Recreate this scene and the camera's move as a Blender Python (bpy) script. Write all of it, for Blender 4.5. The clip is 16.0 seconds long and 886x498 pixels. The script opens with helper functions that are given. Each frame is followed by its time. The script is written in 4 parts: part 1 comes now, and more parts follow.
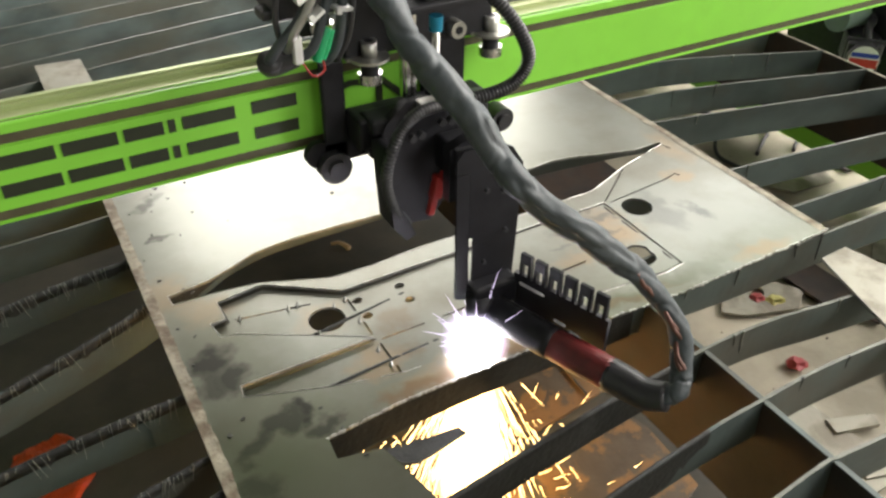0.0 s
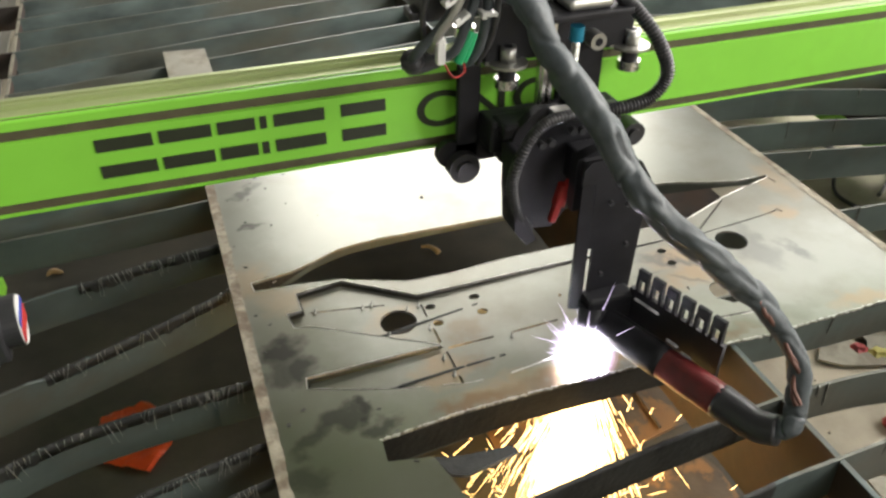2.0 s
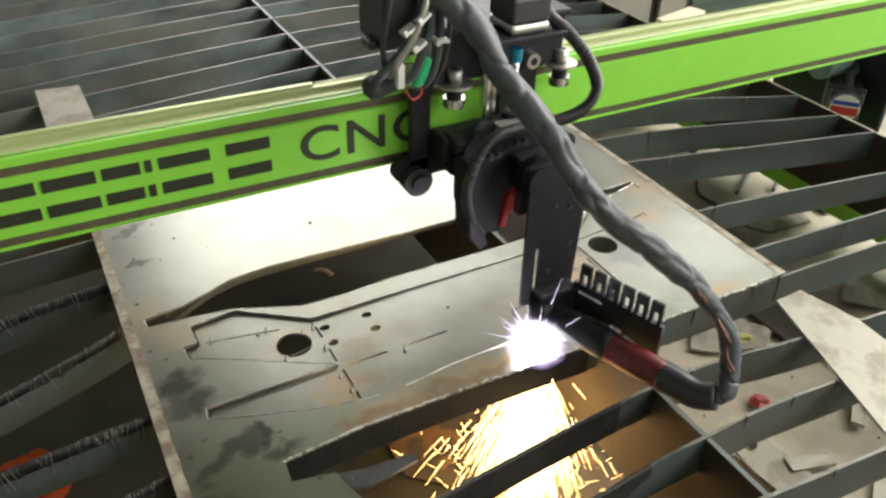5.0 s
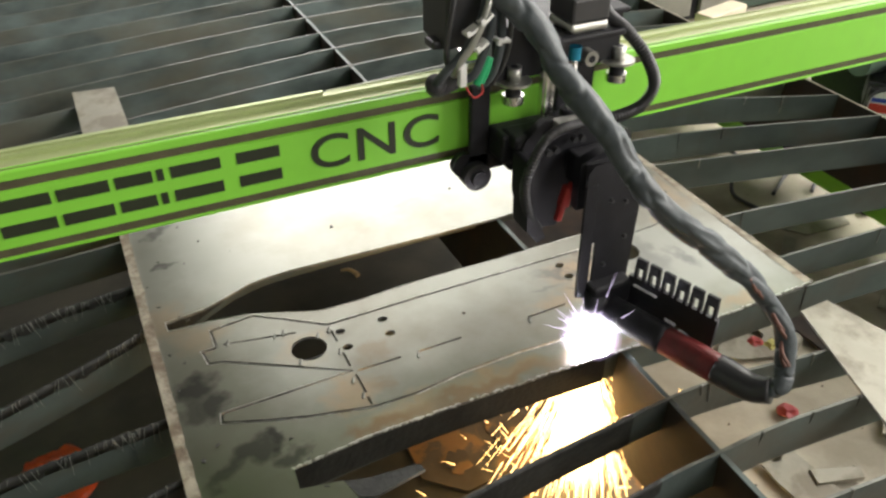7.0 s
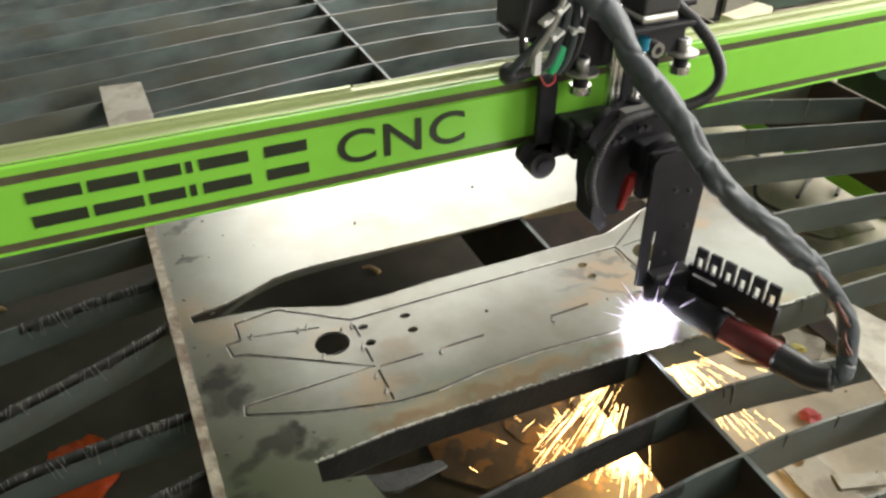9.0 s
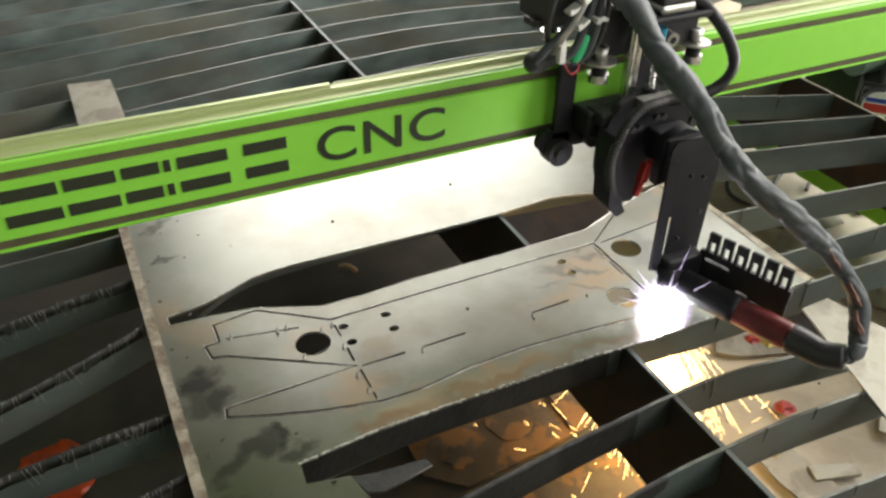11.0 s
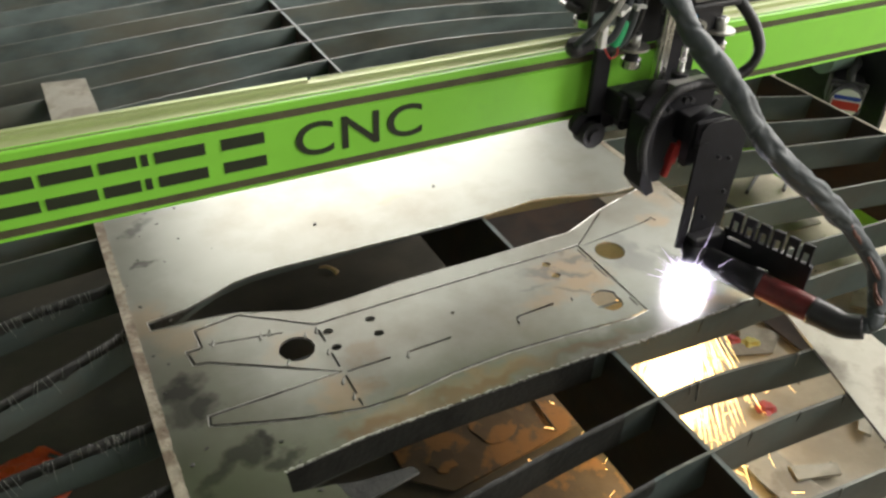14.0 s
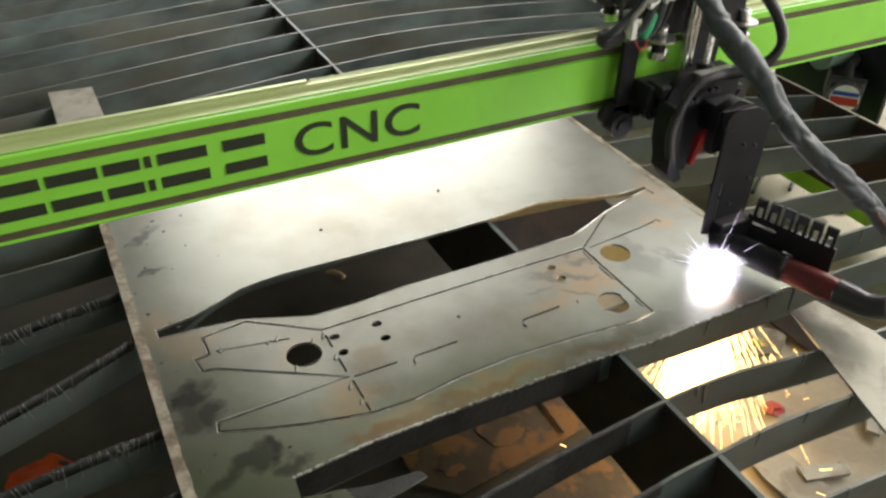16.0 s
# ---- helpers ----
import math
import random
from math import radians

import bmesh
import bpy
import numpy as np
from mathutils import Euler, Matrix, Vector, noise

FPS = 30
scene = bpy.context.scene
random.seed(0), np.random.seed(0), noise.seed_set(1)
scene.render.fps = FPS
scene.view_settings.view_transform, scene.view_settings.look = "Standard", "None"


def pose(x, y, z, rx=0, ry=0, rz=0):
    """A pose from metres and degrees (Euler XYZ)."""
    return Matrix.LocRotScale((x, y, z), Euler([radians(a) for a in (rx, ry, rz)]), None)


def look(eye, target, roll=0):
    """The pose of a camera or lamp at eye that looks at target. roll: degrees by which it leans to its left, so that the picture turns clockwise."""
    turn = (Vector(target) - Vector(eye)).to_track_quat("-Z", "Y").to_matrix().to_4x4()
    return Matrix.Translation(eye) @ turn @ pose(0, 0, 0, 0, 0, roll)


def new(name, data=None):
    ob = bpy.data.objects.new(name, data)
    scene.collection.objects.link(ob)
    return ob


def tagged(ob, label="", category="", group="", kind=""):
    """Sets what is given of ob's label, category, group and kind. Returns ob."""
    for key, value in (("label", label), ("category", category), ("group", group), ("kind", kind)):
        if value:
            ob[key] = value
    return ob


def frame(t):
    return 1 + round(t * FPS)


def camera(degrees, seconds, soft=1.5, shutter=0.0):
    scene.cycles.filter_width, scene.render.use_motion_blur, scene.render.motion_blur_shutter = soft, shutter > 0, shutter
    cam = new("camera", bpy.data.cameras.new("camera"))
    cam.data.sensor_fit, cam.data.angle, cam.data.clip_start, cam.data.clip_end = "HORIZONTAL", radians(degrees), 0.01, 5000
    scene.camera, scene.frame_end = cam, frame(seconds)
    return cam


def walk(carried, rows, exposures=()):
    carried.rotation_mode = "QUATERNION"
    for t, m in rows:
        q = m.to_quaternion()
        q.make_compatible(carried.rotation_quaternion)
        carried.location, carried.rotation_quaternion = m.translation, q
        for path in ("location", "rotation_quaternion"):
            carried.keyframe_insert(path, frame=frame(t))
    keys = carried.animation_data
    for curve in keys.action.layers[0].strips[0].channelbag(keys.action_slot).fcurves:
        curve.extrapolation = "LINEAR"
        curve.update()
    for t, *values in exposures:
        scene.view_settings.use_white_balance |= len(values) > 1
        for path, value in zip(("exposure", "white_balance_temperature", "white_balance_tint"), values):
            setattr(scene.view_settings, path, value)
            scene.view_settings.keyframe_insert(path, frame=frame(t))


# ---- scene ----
cam = camera(57.0, 16.0, 2.6)

PATH = [
    (0, (0.089, 0.214, 0.56), (0.893, 1.614, -0.62), 0.7),
    (0.5, (0.095, 0.207, 0.555), (0.923, 1.604, -0.613), -0.1),
    (1, (0.11, 0.218, 0.551), (0.977, 1.578, -0.632), 1.2),
    (1.5, (0.133, 0.224, 0.542), (0.934, 1.602, -0.665), 1.8),
    (2, (0.121, 0.204, 0.565), (0.686, 1.723, -0.607), 0.8),
    (2.4, (0.086, 0.168, 0.565), (0.638, 1.752, -0.523), 0.8),
    (2.5, (0.083, 0.179, 0.587), (0.642, 1.735, -0.54), 1.8),
    (3, (0.088, 0.171, 0.599), (0.79, 1.672, -0.52), 2.3),
    (3.5, (0.096, 0.172, 0.595), (0.868, 1.638, -0.524), 1.9),
    (4, (0.108, 0.174, 0.592), (0.914, 1.618, -0.533), 1.9),
    (6.5, (0.139, 0.166, 0.593), (0.909, 1.611, -0.554), 1.1),
    (7, (0.154, 0.166, 0.609), (0.849, 1.642, -0.548), 0.1),
    (7.5, (0.151, 0.16, 0.609), (0.792, 1.663, -0.544), -0.3),
    (8, (0.149, 0.162, 0.61), (0.787, 1.663, -0.548), -0.3),
    (8.5, (0.148, 0.163, 0.607), (0.794, 1.663, -0.547), -0.1),
    (9, (0.145, 0.167, 0.607), (0.804, 1.66, -0.55), 0.2),
    (9.5, (0.138, 0.17, 0.605), (0.816, 1.65, -0.557), 0.8),
    (10, (0.139, 0.173, 0.606), (0.837, 1.643, -0.558), 1.0),
    (12.5, (0.126, 0.179, 0.605), (0.892, 1.619, -0.553), 2.4),
    (13, (0.125, 0.187, 0.611), (0.908, 1.612, -0.554), 3.0),
    (13.5, (0.129, 0.19, 0.611), (0.919, 1.613, -0.552), 2.8),
    (14, (0.13, 0.189, 0.609), (0.906, 1.615, -0.559), 2.3),
    (14.5, (0.131, 0.185, 0.61), (0.907, 1.614, -0.554), 1.9),
    (15, (0.138, 0.187, 0.611), (0.902, 1.616, -0.561), 1.3),
    (15.5, (0.134, 0.193, 0.607), (0.897, 1.621, -0.567), 1.3),
    (16, (0.131, 0.187, 0.613), (0.893, 1.624, -0.551), 1.3),
]
walk(cam, [(t, look(eye, target, roll)) for t, eye, target, roll in PATH], [(0, 1.08), (4, 1.05), (7, 0.95), (9, 1.05), (12.5, 0.8), (16, 0.72)])

# ---- gantry and carriage travel: seconds, y of the beam's face, x of the carriage ----
TRAVEL = [
    (0, 0.8559, 0.3212),
    (0.5, 0.8544, 0.3330),
    (1, 0.8545, 0.3440),
    (1.5, 0.8555, 0.3553),
    (2, 0.8536, 0.3668),
    (2.5, 0.8504, 0.3793),
    (3, 0.8486, 0.3922),
    (3.5, 0.8470, 0.4047),
    (4, 0.8450, 0.4179),
    (6.5, 0.8462, 0.4803),
    (7, 0.8506, 0.4971),
    (7.5, 0.8525, 0.5107),
    (8, 0.8525, 0.5224),
    (8.5, 0.8518, 0.5333),
    (9, 0.8520, 0.5448),
    (9.5, 0.8525, 0.5573),
    (10, 0.8521, 0.5691),
    (12.5, 0.8611, 0.6321),
    (13, 0.8655, 0.6461),
    (13.5, 0.8692, 0.6584),
    (14, 0.8730, 0.6700),
    (14.5, 0.8767, 0.6817),
    (15, 0.8798, 0.6927),
    (15.5, 0.8830, 0.7041),
    (16, 0.8878, 0.7160),
]


# ---- world and lights ----
world = bpy.data.worlds.new("world")
scene.world = world
world.use_nodes = True
wn = world.node_tree.nodes
sky = wn.new("ShaderNodeTexSky")
sky.sky_type, sky.sun_disc = "NISHITA", False
sky.sun_elevation, sky.sun_rotation = radians(42), radians(20)
wn["Background"].inputs["Strength"].default_value = 0.10
world.node_tree.links.new(sky.outputs[0], wn["Background"].inputs["Color"])


def area(name, m, sx, sy, watts, color):
    d = bpy.data.lights.new(name, "AREA")
    d.shape, d.size, d.size_y, d.energy, d.color = "RECTANGLE", sx, sy, watts, color
    ob = new(name, d)
    ob.matrix_world = m
    return ob


area("door_daylight", look((2.1, 4.9, 1.85), (2.1, 0, 1.6)), 2.7, 2.0, 78, (1.0, 0.935, 0.860))
area("window_daylight", look((3.72, 0.1, 2.05), (0, 0.3, 0.6)), 4.3, 2.2, 185, (1.0, 0.935, 0.850))
area("far_window_daylight", look((3.72, 3.6, 2.05), (0, 3.2, 0.9)), 1.9, 2.2, 32, (1.0, 0.935, 0.850))
area("small_window_daylight", look((2.2, -3.85, 2.15), (0.6, 1, 0.3)), 2.8, 1.6, 40, (1.0, 0.935, 0.850))


# ---- materials ----
def mat(name, base, rough=0.5, metal=0.0, var=0.12, scale=30.0, bump=0.0, bscale=150.0, base2=None, scale2=4.0, amount2=0.5, spec=0.5,
        lo=0.45, hi=0.62, rvar=0.1, stretch=(1, 1, 1)):
    """A base colour with grain, and a second colour in patches; roughness and relief vary with them."""
    m = bpy.data.materials.new(name)
    m.use_nodes = True
    nt = m.node_tree
    n, l = nt.nodes, nt.links
    b = n["Principled BSDF"]
    b.inputs["Metallic"].default_value = metal
    b.inputs["Specular IOR Level"].default_value = spec
    co = n.new("ShaderNodeTexCoord")
    mp = n.new("ShaderNodeMapping")
    mp.inputs["Scale"].default_value = stretch
    l.new(co.outputs["Object"], mp.inputs["Vector"])
    a = n.new("ShaderNodeTexNoise")
    a.inputs["Scale"].default_value, a.inputs["Detail"].default_value = scale, 6
    l.new(mp.outputs[0], a.inputs["Vector"])
    r = n.new("ShaderNodeValToRGB")
    r.color_ramp.elements[0].position, r.color_ramp.elements[1].position = 0.3, 0.7
    r.color_ramp.elements[0].color = (*[max(0, c * (1 - var)) for c in base], 1)
    r.color_ramp.elements[1].color = (*[min(1, c * (1 + var)) for c in base], 1)
    l.new(a.outputs["Fac"], r.inputs["Fac"])
    out = r.outputs["Color"]
    if base2:
        c = n.new("ShaderNodeTexNoise")
        c.inputs["Scale"].default_value, c.inputs["Detail"].default_value, c.inputs["Roughness"].default_value = scale2, 8, 0.62
        l.new(mp.outputs[0], c.inputs["Vector"])
        q = n.new("ShaderNodeValToRGB")
        q.color_ramp.elements[0].position, q.color_ramp.elements[1].position = lo, hi
        q.color_ramp.elements[0].color, q.color_ramp.elements[1].color = (0, 0, 0, 1), (amount2, amount2, amount2, 1)
        l.new(c.outputs["Fac"], q.inputs["Fac"])
        x = n.new("ShaderNodeMix")
        x.data_type = "RGBA"
        l.new(q.outputs["Color"], x.inputs["Factor"])
        l.new(out, x.inputs["A"])
        x.inputs["B"].default_value = (*base2, 1)
        out = x.outputs["Result"]
    l.new(out, b.inputs["Base Color"])
    mr = n.new("ShaderNodeMapRange")
    mr.inputs["To Min"].default_value, mr.inputs["To Max"].default_value = max(0.02, rough - rvar), min(1, rough + rvar)
    l.new(a.outputs["Fac"], mr.inputs["Value"])
    l.new(mr.outputs[0], b.inputs["Roughness"])
    if bump:
        d = n.new("ShaderNodeTexNoise")
        d.inputs["Scale"].default_value, d.inputs["Detail"].default_value = bscale, 4
        l.new(mp.outputs[0], d.inputs["Vector"])
        k = n.new("ShaderNodeBump")
        k.inputs["Strength"].default_value, k.inputs["Distance"].default_value = bump, 0.002
        l.new(d.outputs["Fac"], k.inputs["Height"])
        l.new(k.outputs[0], b.inputs["Normal"])
    return m


def glow(name, color, strength, clear=0.0):
    m = bpy.data.materials.new(name)
    m.use_nodes = True
    n, l = m.node_tree.nodes, m.node_tree.links
    n.remove(n["Principled BSDF"])
    e = n.new("ShaderNodeEmission")
    e.inputs["Color"].default_value, e.inputs["Strength"].default_value = (*color, 1), strength
    end = e.outputs[0]
    if clear:
        t = n.new("ShaderNodeBsdfTransparent")
        x = n.new("ShaderNodeAddShader")
        l.new(t.outputs[0], x.inputs[0])
        l.new(end, x.inputs[1])
        end = x.outputs[0]
    l.new(end, n["Material Output"].inputs["Surface"])
    return m


SHEET = mat("mill_steel", (0.238, 0.246, 0.215), 0.33, 0.9, 0.09, 9, 0.0, 40, (0.14, 0.12, 0.085), 6.0, 0.65, lo=0.45, hi=0.72)
EDGE = mat("cut_edge", (0.20, 0.20, 0.19), 0.45, 0.8, 0.3, 90, 0.5, 300)
SLAG = mat("bright_slag", (0.22, 0.225, 0.205), 0.4, 0.7, 0.3, 200, 0.6, 500)
RUSTEDGE = mat("rusty_rim", (0.27, 0.245, 0.185), 0.55, 0.4, 0.25, 70, 0.4, 220, (0.11, 0.075, 0.045), 30, 0.8, lo=0.47, hi=0.6)
FLAKE = mat("oil_stain", (0.075, 0.075, 0.068), 0.42, 0.4, 0.3, 60)
SLAT = mat("slat_steel", (0.070, 0.089, 0.083), 0.5, 0.3, 0.35, 11, 0.15, 120, (0.075, 0.062, 0.045), 8, 0.6, lo=0.50, hi=0.66, stretch=(0.6, 1, 1), spec=0.4)
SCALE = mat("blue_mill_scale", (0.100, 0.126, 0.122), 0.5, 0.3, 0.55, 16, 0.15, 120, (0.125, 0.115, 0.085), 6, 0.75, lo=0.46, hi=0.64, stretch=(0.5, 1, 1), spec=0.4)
SAWN = mat("sawn_edge", (0.20, 0.185, 0.14), 0.6, 0.2, 0.3, 50, 0.2, 200)
WORN = mat("worn_edge", (0.10, 0.104, 0.088), 0.45, 0.5, 0.35, 40, 0.2, 200)
BURNT = mat("burnt_steel", (0.012, 0.013, 0.011), 0.6, 0.25, 0.45, 45, 0.5, 160, (0.030, 0.030, 0.026), 14, 0.6)
DARKSHEET = mat("dark_sheet", (0.050, 0.047, 0.036), 0.75, 0.0, 0.3, 12, 0.3, 60, (0.085, 0.076, 0.055), 5, 0.7)
CREAM = mat("cream_card", (0.62, 0.56, 0.42), 0.8, 0.0, 0.1, 20)
PALE = mat("grey_green_paint", (0.22, 0.30, 0.25), 0.45, 0.0, 0.1, 20, 0.05, 100)
WEB = mat("web_steel", (0.040, 0.034, 0.030), 0.75, 0.0, 0.3, 20, 0.2, 90, (0.07, 0.040, 0.025), 12, 0.5, spec=0.25)
DARKRED = mat("sooty_red_plastic", (0.15, 0.020, 0.02), 0.45, 0.0, 0.3, 30, 0.1, 90, (0.04, 0.018, 0.018), 22, 0.75)
GREEN = mat("green_paint", (0.235, 0.62, 0.055), 0.42, 0.0, 0.05, 40, 0.05, 300, (0.205, 0.53, 0.05), 10, 0.35)
GREYPANEL = mat("grey_panel", (0.20, 0.195, 0.165), 0.6, 0.0, 0.1, 12, 0.05, 100, (0.14, 0.135, 0.115), 5, 0.5)
DARKGREEN = mat("dark_green_paint", (0.045, 0.075, 0.06), 0.5, 0.0, 0.15, 12, 0.05, 100)
STRIPE = mat("brown_slot", (0.088, 0.074, 0.044), 0.55, 0.0, 0.2, 60)
ALU = mat("worn_green_aluminium", (0.40, 0.47, 0.22), 0.45, 0.35, 0.10, 30, 0.1, 200, (0.40, 0.40, 0.25), 20, 0.5, stretch=(0.15, 1, 1))
INK = mat("black_lettering", (0.020, 0.026, 0.012), 0.5, 0.0, 0.15, 80)
BLACK = mat("black_steel", (0.014, 0.014, 0.017), 0.5, 0.0, 0.3, 60, 0.08, 250, spec=0.3)
PLASTIC = mat("black_plastic", (0.035, 0.035, 0.038), 0.38, 0.0, 0.15, 50)
CHROME = mat("bright_steel", (0.62, 0.62, 0.6), 0.25, 1.0, 0.1, 80)
ZINC = mat("zinc_steel", (0.5, 0.5, 0.47), 0.35, 0.9, 0.12, 60)
SLEEVE = mat("grey_sleeve", (0.055, 0.066, 0.072), 0.5, 0.0, 0.3, 40, 0.25, 120, (0.095, 0.105, 0.11), 30, 0.5, spec=0.4)
RED = mat("red_plastic", (0.45, 0.035, 0.03), 0.4, 0.0, 0.12, 40)
BLUE = mat("blue_anodised", (0.02, 0.25, 0.42), 0.3, 0.5, 0.1, 40)
TEAL = mat("green_wire", (0.02, 0.42, 0.16), 0.4, 0.0, 0.1, 40)
WHITE = mat("white_plastic", (0.75, 0.75, 0.72), 0.4, 0.0, 0.06, 40)
FLOOR = mat("workshop_concrete", (0.40, 0.365, 0.285), 0.8, 0.0, 0.18, 9, 0.3, 120, (0.20, 0.18, 0.135), 3.4, 0.75)
PACKET = mat("orange_foil", (0.85, 0.13, 0.03), 0.32, 0.0, 0.15, 25, 0.4, 60)
RUSTY = mat("rusted_plate", (0.105, 0.085, 0.062), 0.6, 0.2, 0.25, 22, 0.3, 90, (0.26, 0.145, 0.06), 15, 0.9, lo=0.50, hi=0.56)
OFFCUT = mat("offcut_steel", (0.26, 0.25, 0.20), 0.5, 0.3, 0.15, 20, 0.15, 90, (0.13, 0.11, 0.078), 13, 0.75, lo=0.47, hi=0.58)
WOOD = mat("pale_wood", (0.50, 0.36, 0.2), 0.6, 0.0, 0.2, 30, stretch=(1, 6, 6))
WALL = mat("painted_wall", (0.26, 0.28, 0.25), 0.85, 0.0, 0.08, 4, 0.1, 40, (0.18, 0.18, 0.16), 1.2, 0.5)
ROOF = mat("roof_sheet", (0.12, 0.125, 0.12), 0.6, 0.2, 0.1, 5)
ARC = glow("plasma_core", (0.95, 0.91, 1.0), 26)
# faint violet emission for the bloom painted round the arc
HALO = [glow("arc_bloom", (0.76, 0.60, 1.0), e, 1) for e in (0.30, 0.17, 0.09, 0.05)]
SPARK = glow("spark_glow", (1.0, 0.58, 0.19), 7)
BURR = mat("bright_burr", (0.5, 0.5, 0.47), 0.35, 0.9, 0.3, 200)
HOT = glow("molten_spray", (1.0, 0.62, 0.22), 6.5)
RAYS = glow("glare_ray", (0.84, 0.72, 1.0), 1.3)



def stained(m, spots):
    """Oil and burn stains, and broad dim patches, of their own shape: centre, radii, turn in degrees, strength, colour.
    """
    n, l = m.node_tree.nodes, m.node_tree.links
    b = n["Principled BSDF"]
    co = n.new("ShaderNodeTexCoord")
    wob = n.new("ShaderNodeTexNoise")
    wob.inputs["Scale"].default_value, wob.inputs["Detail"].default_value = 38, 5
    l.new(co.outputs["Object"], wob.inputs["Vector"])
    add = n.new("ShaderNodeMix")
    add.data_type, add.blend_type = "RGBA", "LINEAR_LIGHT"
    add.inputs["Factor"].default_value = 0.028
    l.new(co.outputs["Object"], add.inputs["A"])
    l.new(wob.outputs["Color"], add.inputs["B"])
    out = b.inputs["Base Color"].links[0].from_socket
    for x, y, rx, ry, turn, s, col in spots:
        mp = n.new("ShaderNodeMapping")
        mp.vector_type = "TEXTURE"
        mp.inputs["Location"].default_value, mp.inputs["Scale"].default_value, mp.inputs["Rotation"].default_value = (x, y, 0), (rx, ry, 0.5), (0, 0, radians(turn))
        l.new(add.outputs["Result"], mp.inputs["Vector"])
        g = n.new("ShaderNodeTexGradient")
        g.gradient_type = "SPHERICAL"
        l.new(mp.outputs[0], g.inputs["Vector"])
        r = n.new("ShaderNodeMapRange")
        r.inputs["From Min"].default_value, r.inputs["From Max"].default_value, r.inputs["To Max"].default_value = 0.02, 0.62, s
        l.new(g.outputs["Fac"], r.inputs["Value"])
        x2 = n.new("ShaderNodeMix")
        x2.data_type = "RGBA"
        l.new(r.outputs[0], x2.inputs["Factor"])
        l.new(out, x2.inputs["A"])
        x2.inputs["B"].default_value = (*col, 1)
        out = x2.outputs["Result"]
    l.new(out, b.inputs["Base Color"])


RUST = (0.16, 0.085, 0.035)
OIL, TAN, SOOT, DIM_GRIME = (0.030, 0.030, 0.026), (0.30, 0.21, 0.12), (0.12, 0.12, 0.115), (0.115, 0.12, 0.085)
stained(SHEET, [
    # first row: broad soft ellipses, dirt plus dim room reflection put into colour
    (0.21, 0.62, 0.17, 0.15, 0, 0.85, DIM_GRIME), (0.19, 0.78, 0.09, 0.24, 0, 0.65, DIM_GRIME), (0.52, 0.703, 0.26, 0.020, 1, 0.7, DIM_GRIME), (0.42, 0.715, 0.22, 0.05, 3, 0.35, DIM_GRIME), (0.165, 1.05, 0.05, 0.16, 0, 0.35, DIM_GRIME),
    (0.182, 0.826, 0.034, 0.024, 30, 0.85, OIL), (0.192, 0.79, 0.022, 0.026, 0, 0.8, OIL), (0.168, 0.795, 0.016, 0.022, 0, 0.6, OIL), (0.215, 0.716, 0.034, 0.018, 10, 0.75, OIL), (0.246, 0.700, 0.018, 0.014, 0, 0.7, OIL),
    (0.185, 0.70, 0.03, 0.014, 20, 0.6, OIL), (0.237, 0.724, 0.010, 0.012, 0, 0.8, OIL), (0.17, 0.66, 0.03, 0.02, 0, 0.5, OIL), (0.745, 0.81, 0.030, 0.045, 10, 0.5, SOOT), (0.79, 0.80, 0.012, 0.030, 20, 0.75, SOOT),
    (0.755, 0.845, 0.018, 0.03, 0, 0.4, SOOT), (0.655, 0.835, 0.06, 0.030, 10, 0.55, TAN), (0.665, 0.80, 0.05, 0.025, 10, 0.65, TAN), (0.60, 0.79, 0.05, 0.015, 5, 0.4, TAN), (0.80, 0.70, 0.05, 0.02, 0, 0.5, TAN),
    (0.48, 0.705, 0.09, 0.022, 2, 0.55, TAN), (0.36, 0.705, 0.06, 0.022, 5, 0.5, TAN), (0.325, 0.75, 0.035, 0.03, 0, 0.5, TAN), (0.30, 0.835, 0.035, 0.035, 0, 0.35, TAN), (0.20, 0.90, 0.04, 0.03, 0, 0.3, TAN),
    (0.19, 1.14, 0.03, 0.012, 30, 0.6, OIL), (0.182, 1.06, 0.02, 0.010, 20, 0.7, OIL), (0.52, 1.07, 0.03, 0.012, 10, 0.3, TAN), (0.83, 0.875, 0.03, 0.02, 0, 0.5, TAN), (0.87, 0.94, 0.03, 0.06, 0, 0.4, TAN),
    (0.17, 0.95, 0.03, 0.05, 0, 0.35, TAN), (0.625, 0.832, 0.035, 0.008, -20, 0.7, SOOT), (0.65, 0.815, 0.04, 0.007, -25, 0.75, SOOT), (0.60, 0.815, 0.03, 0.006, -15, 0.5, SOOT), (0.675, 0.845, 0.03, 0.007, -30, 0.7, SOOT),
    (0.64, 0.79, 0.02, 0.005, -40, 0.6, SOOT), (0.45, 0.70, 0.10, 0.012, 2, 0.4, RUST), (0.60, 0.70, 0.08, 0.010, -2, 0.35, RUST), (0.34, 0.70, 0.05, 0.014, 5, 0.5, RUST), (0.37, 0.80, 0.03, 0.02, 20, 0.3, RUST),
    (0.36, 0.75, 0.02, 0.015, 0, 0.35, RUST)])


# ---- builders ----
def part(name, bm, material, parent=None, label="", smooth=False):
    me = bpy.data.meshes.new(name)
    bm.to_mesh(me)
    bm.free()
    for m in (material if isinstance(material, (list, tuple)) else (material,)):
        me.materials.append(m)
    if smooth:
        me.polygons.foreach_set("use_smooth", [True] * len(me.polygons))
    ob = new(name, me)
    if parent:
        ob.parent = parent
    if label:
        ob["label"] = label
    return ob


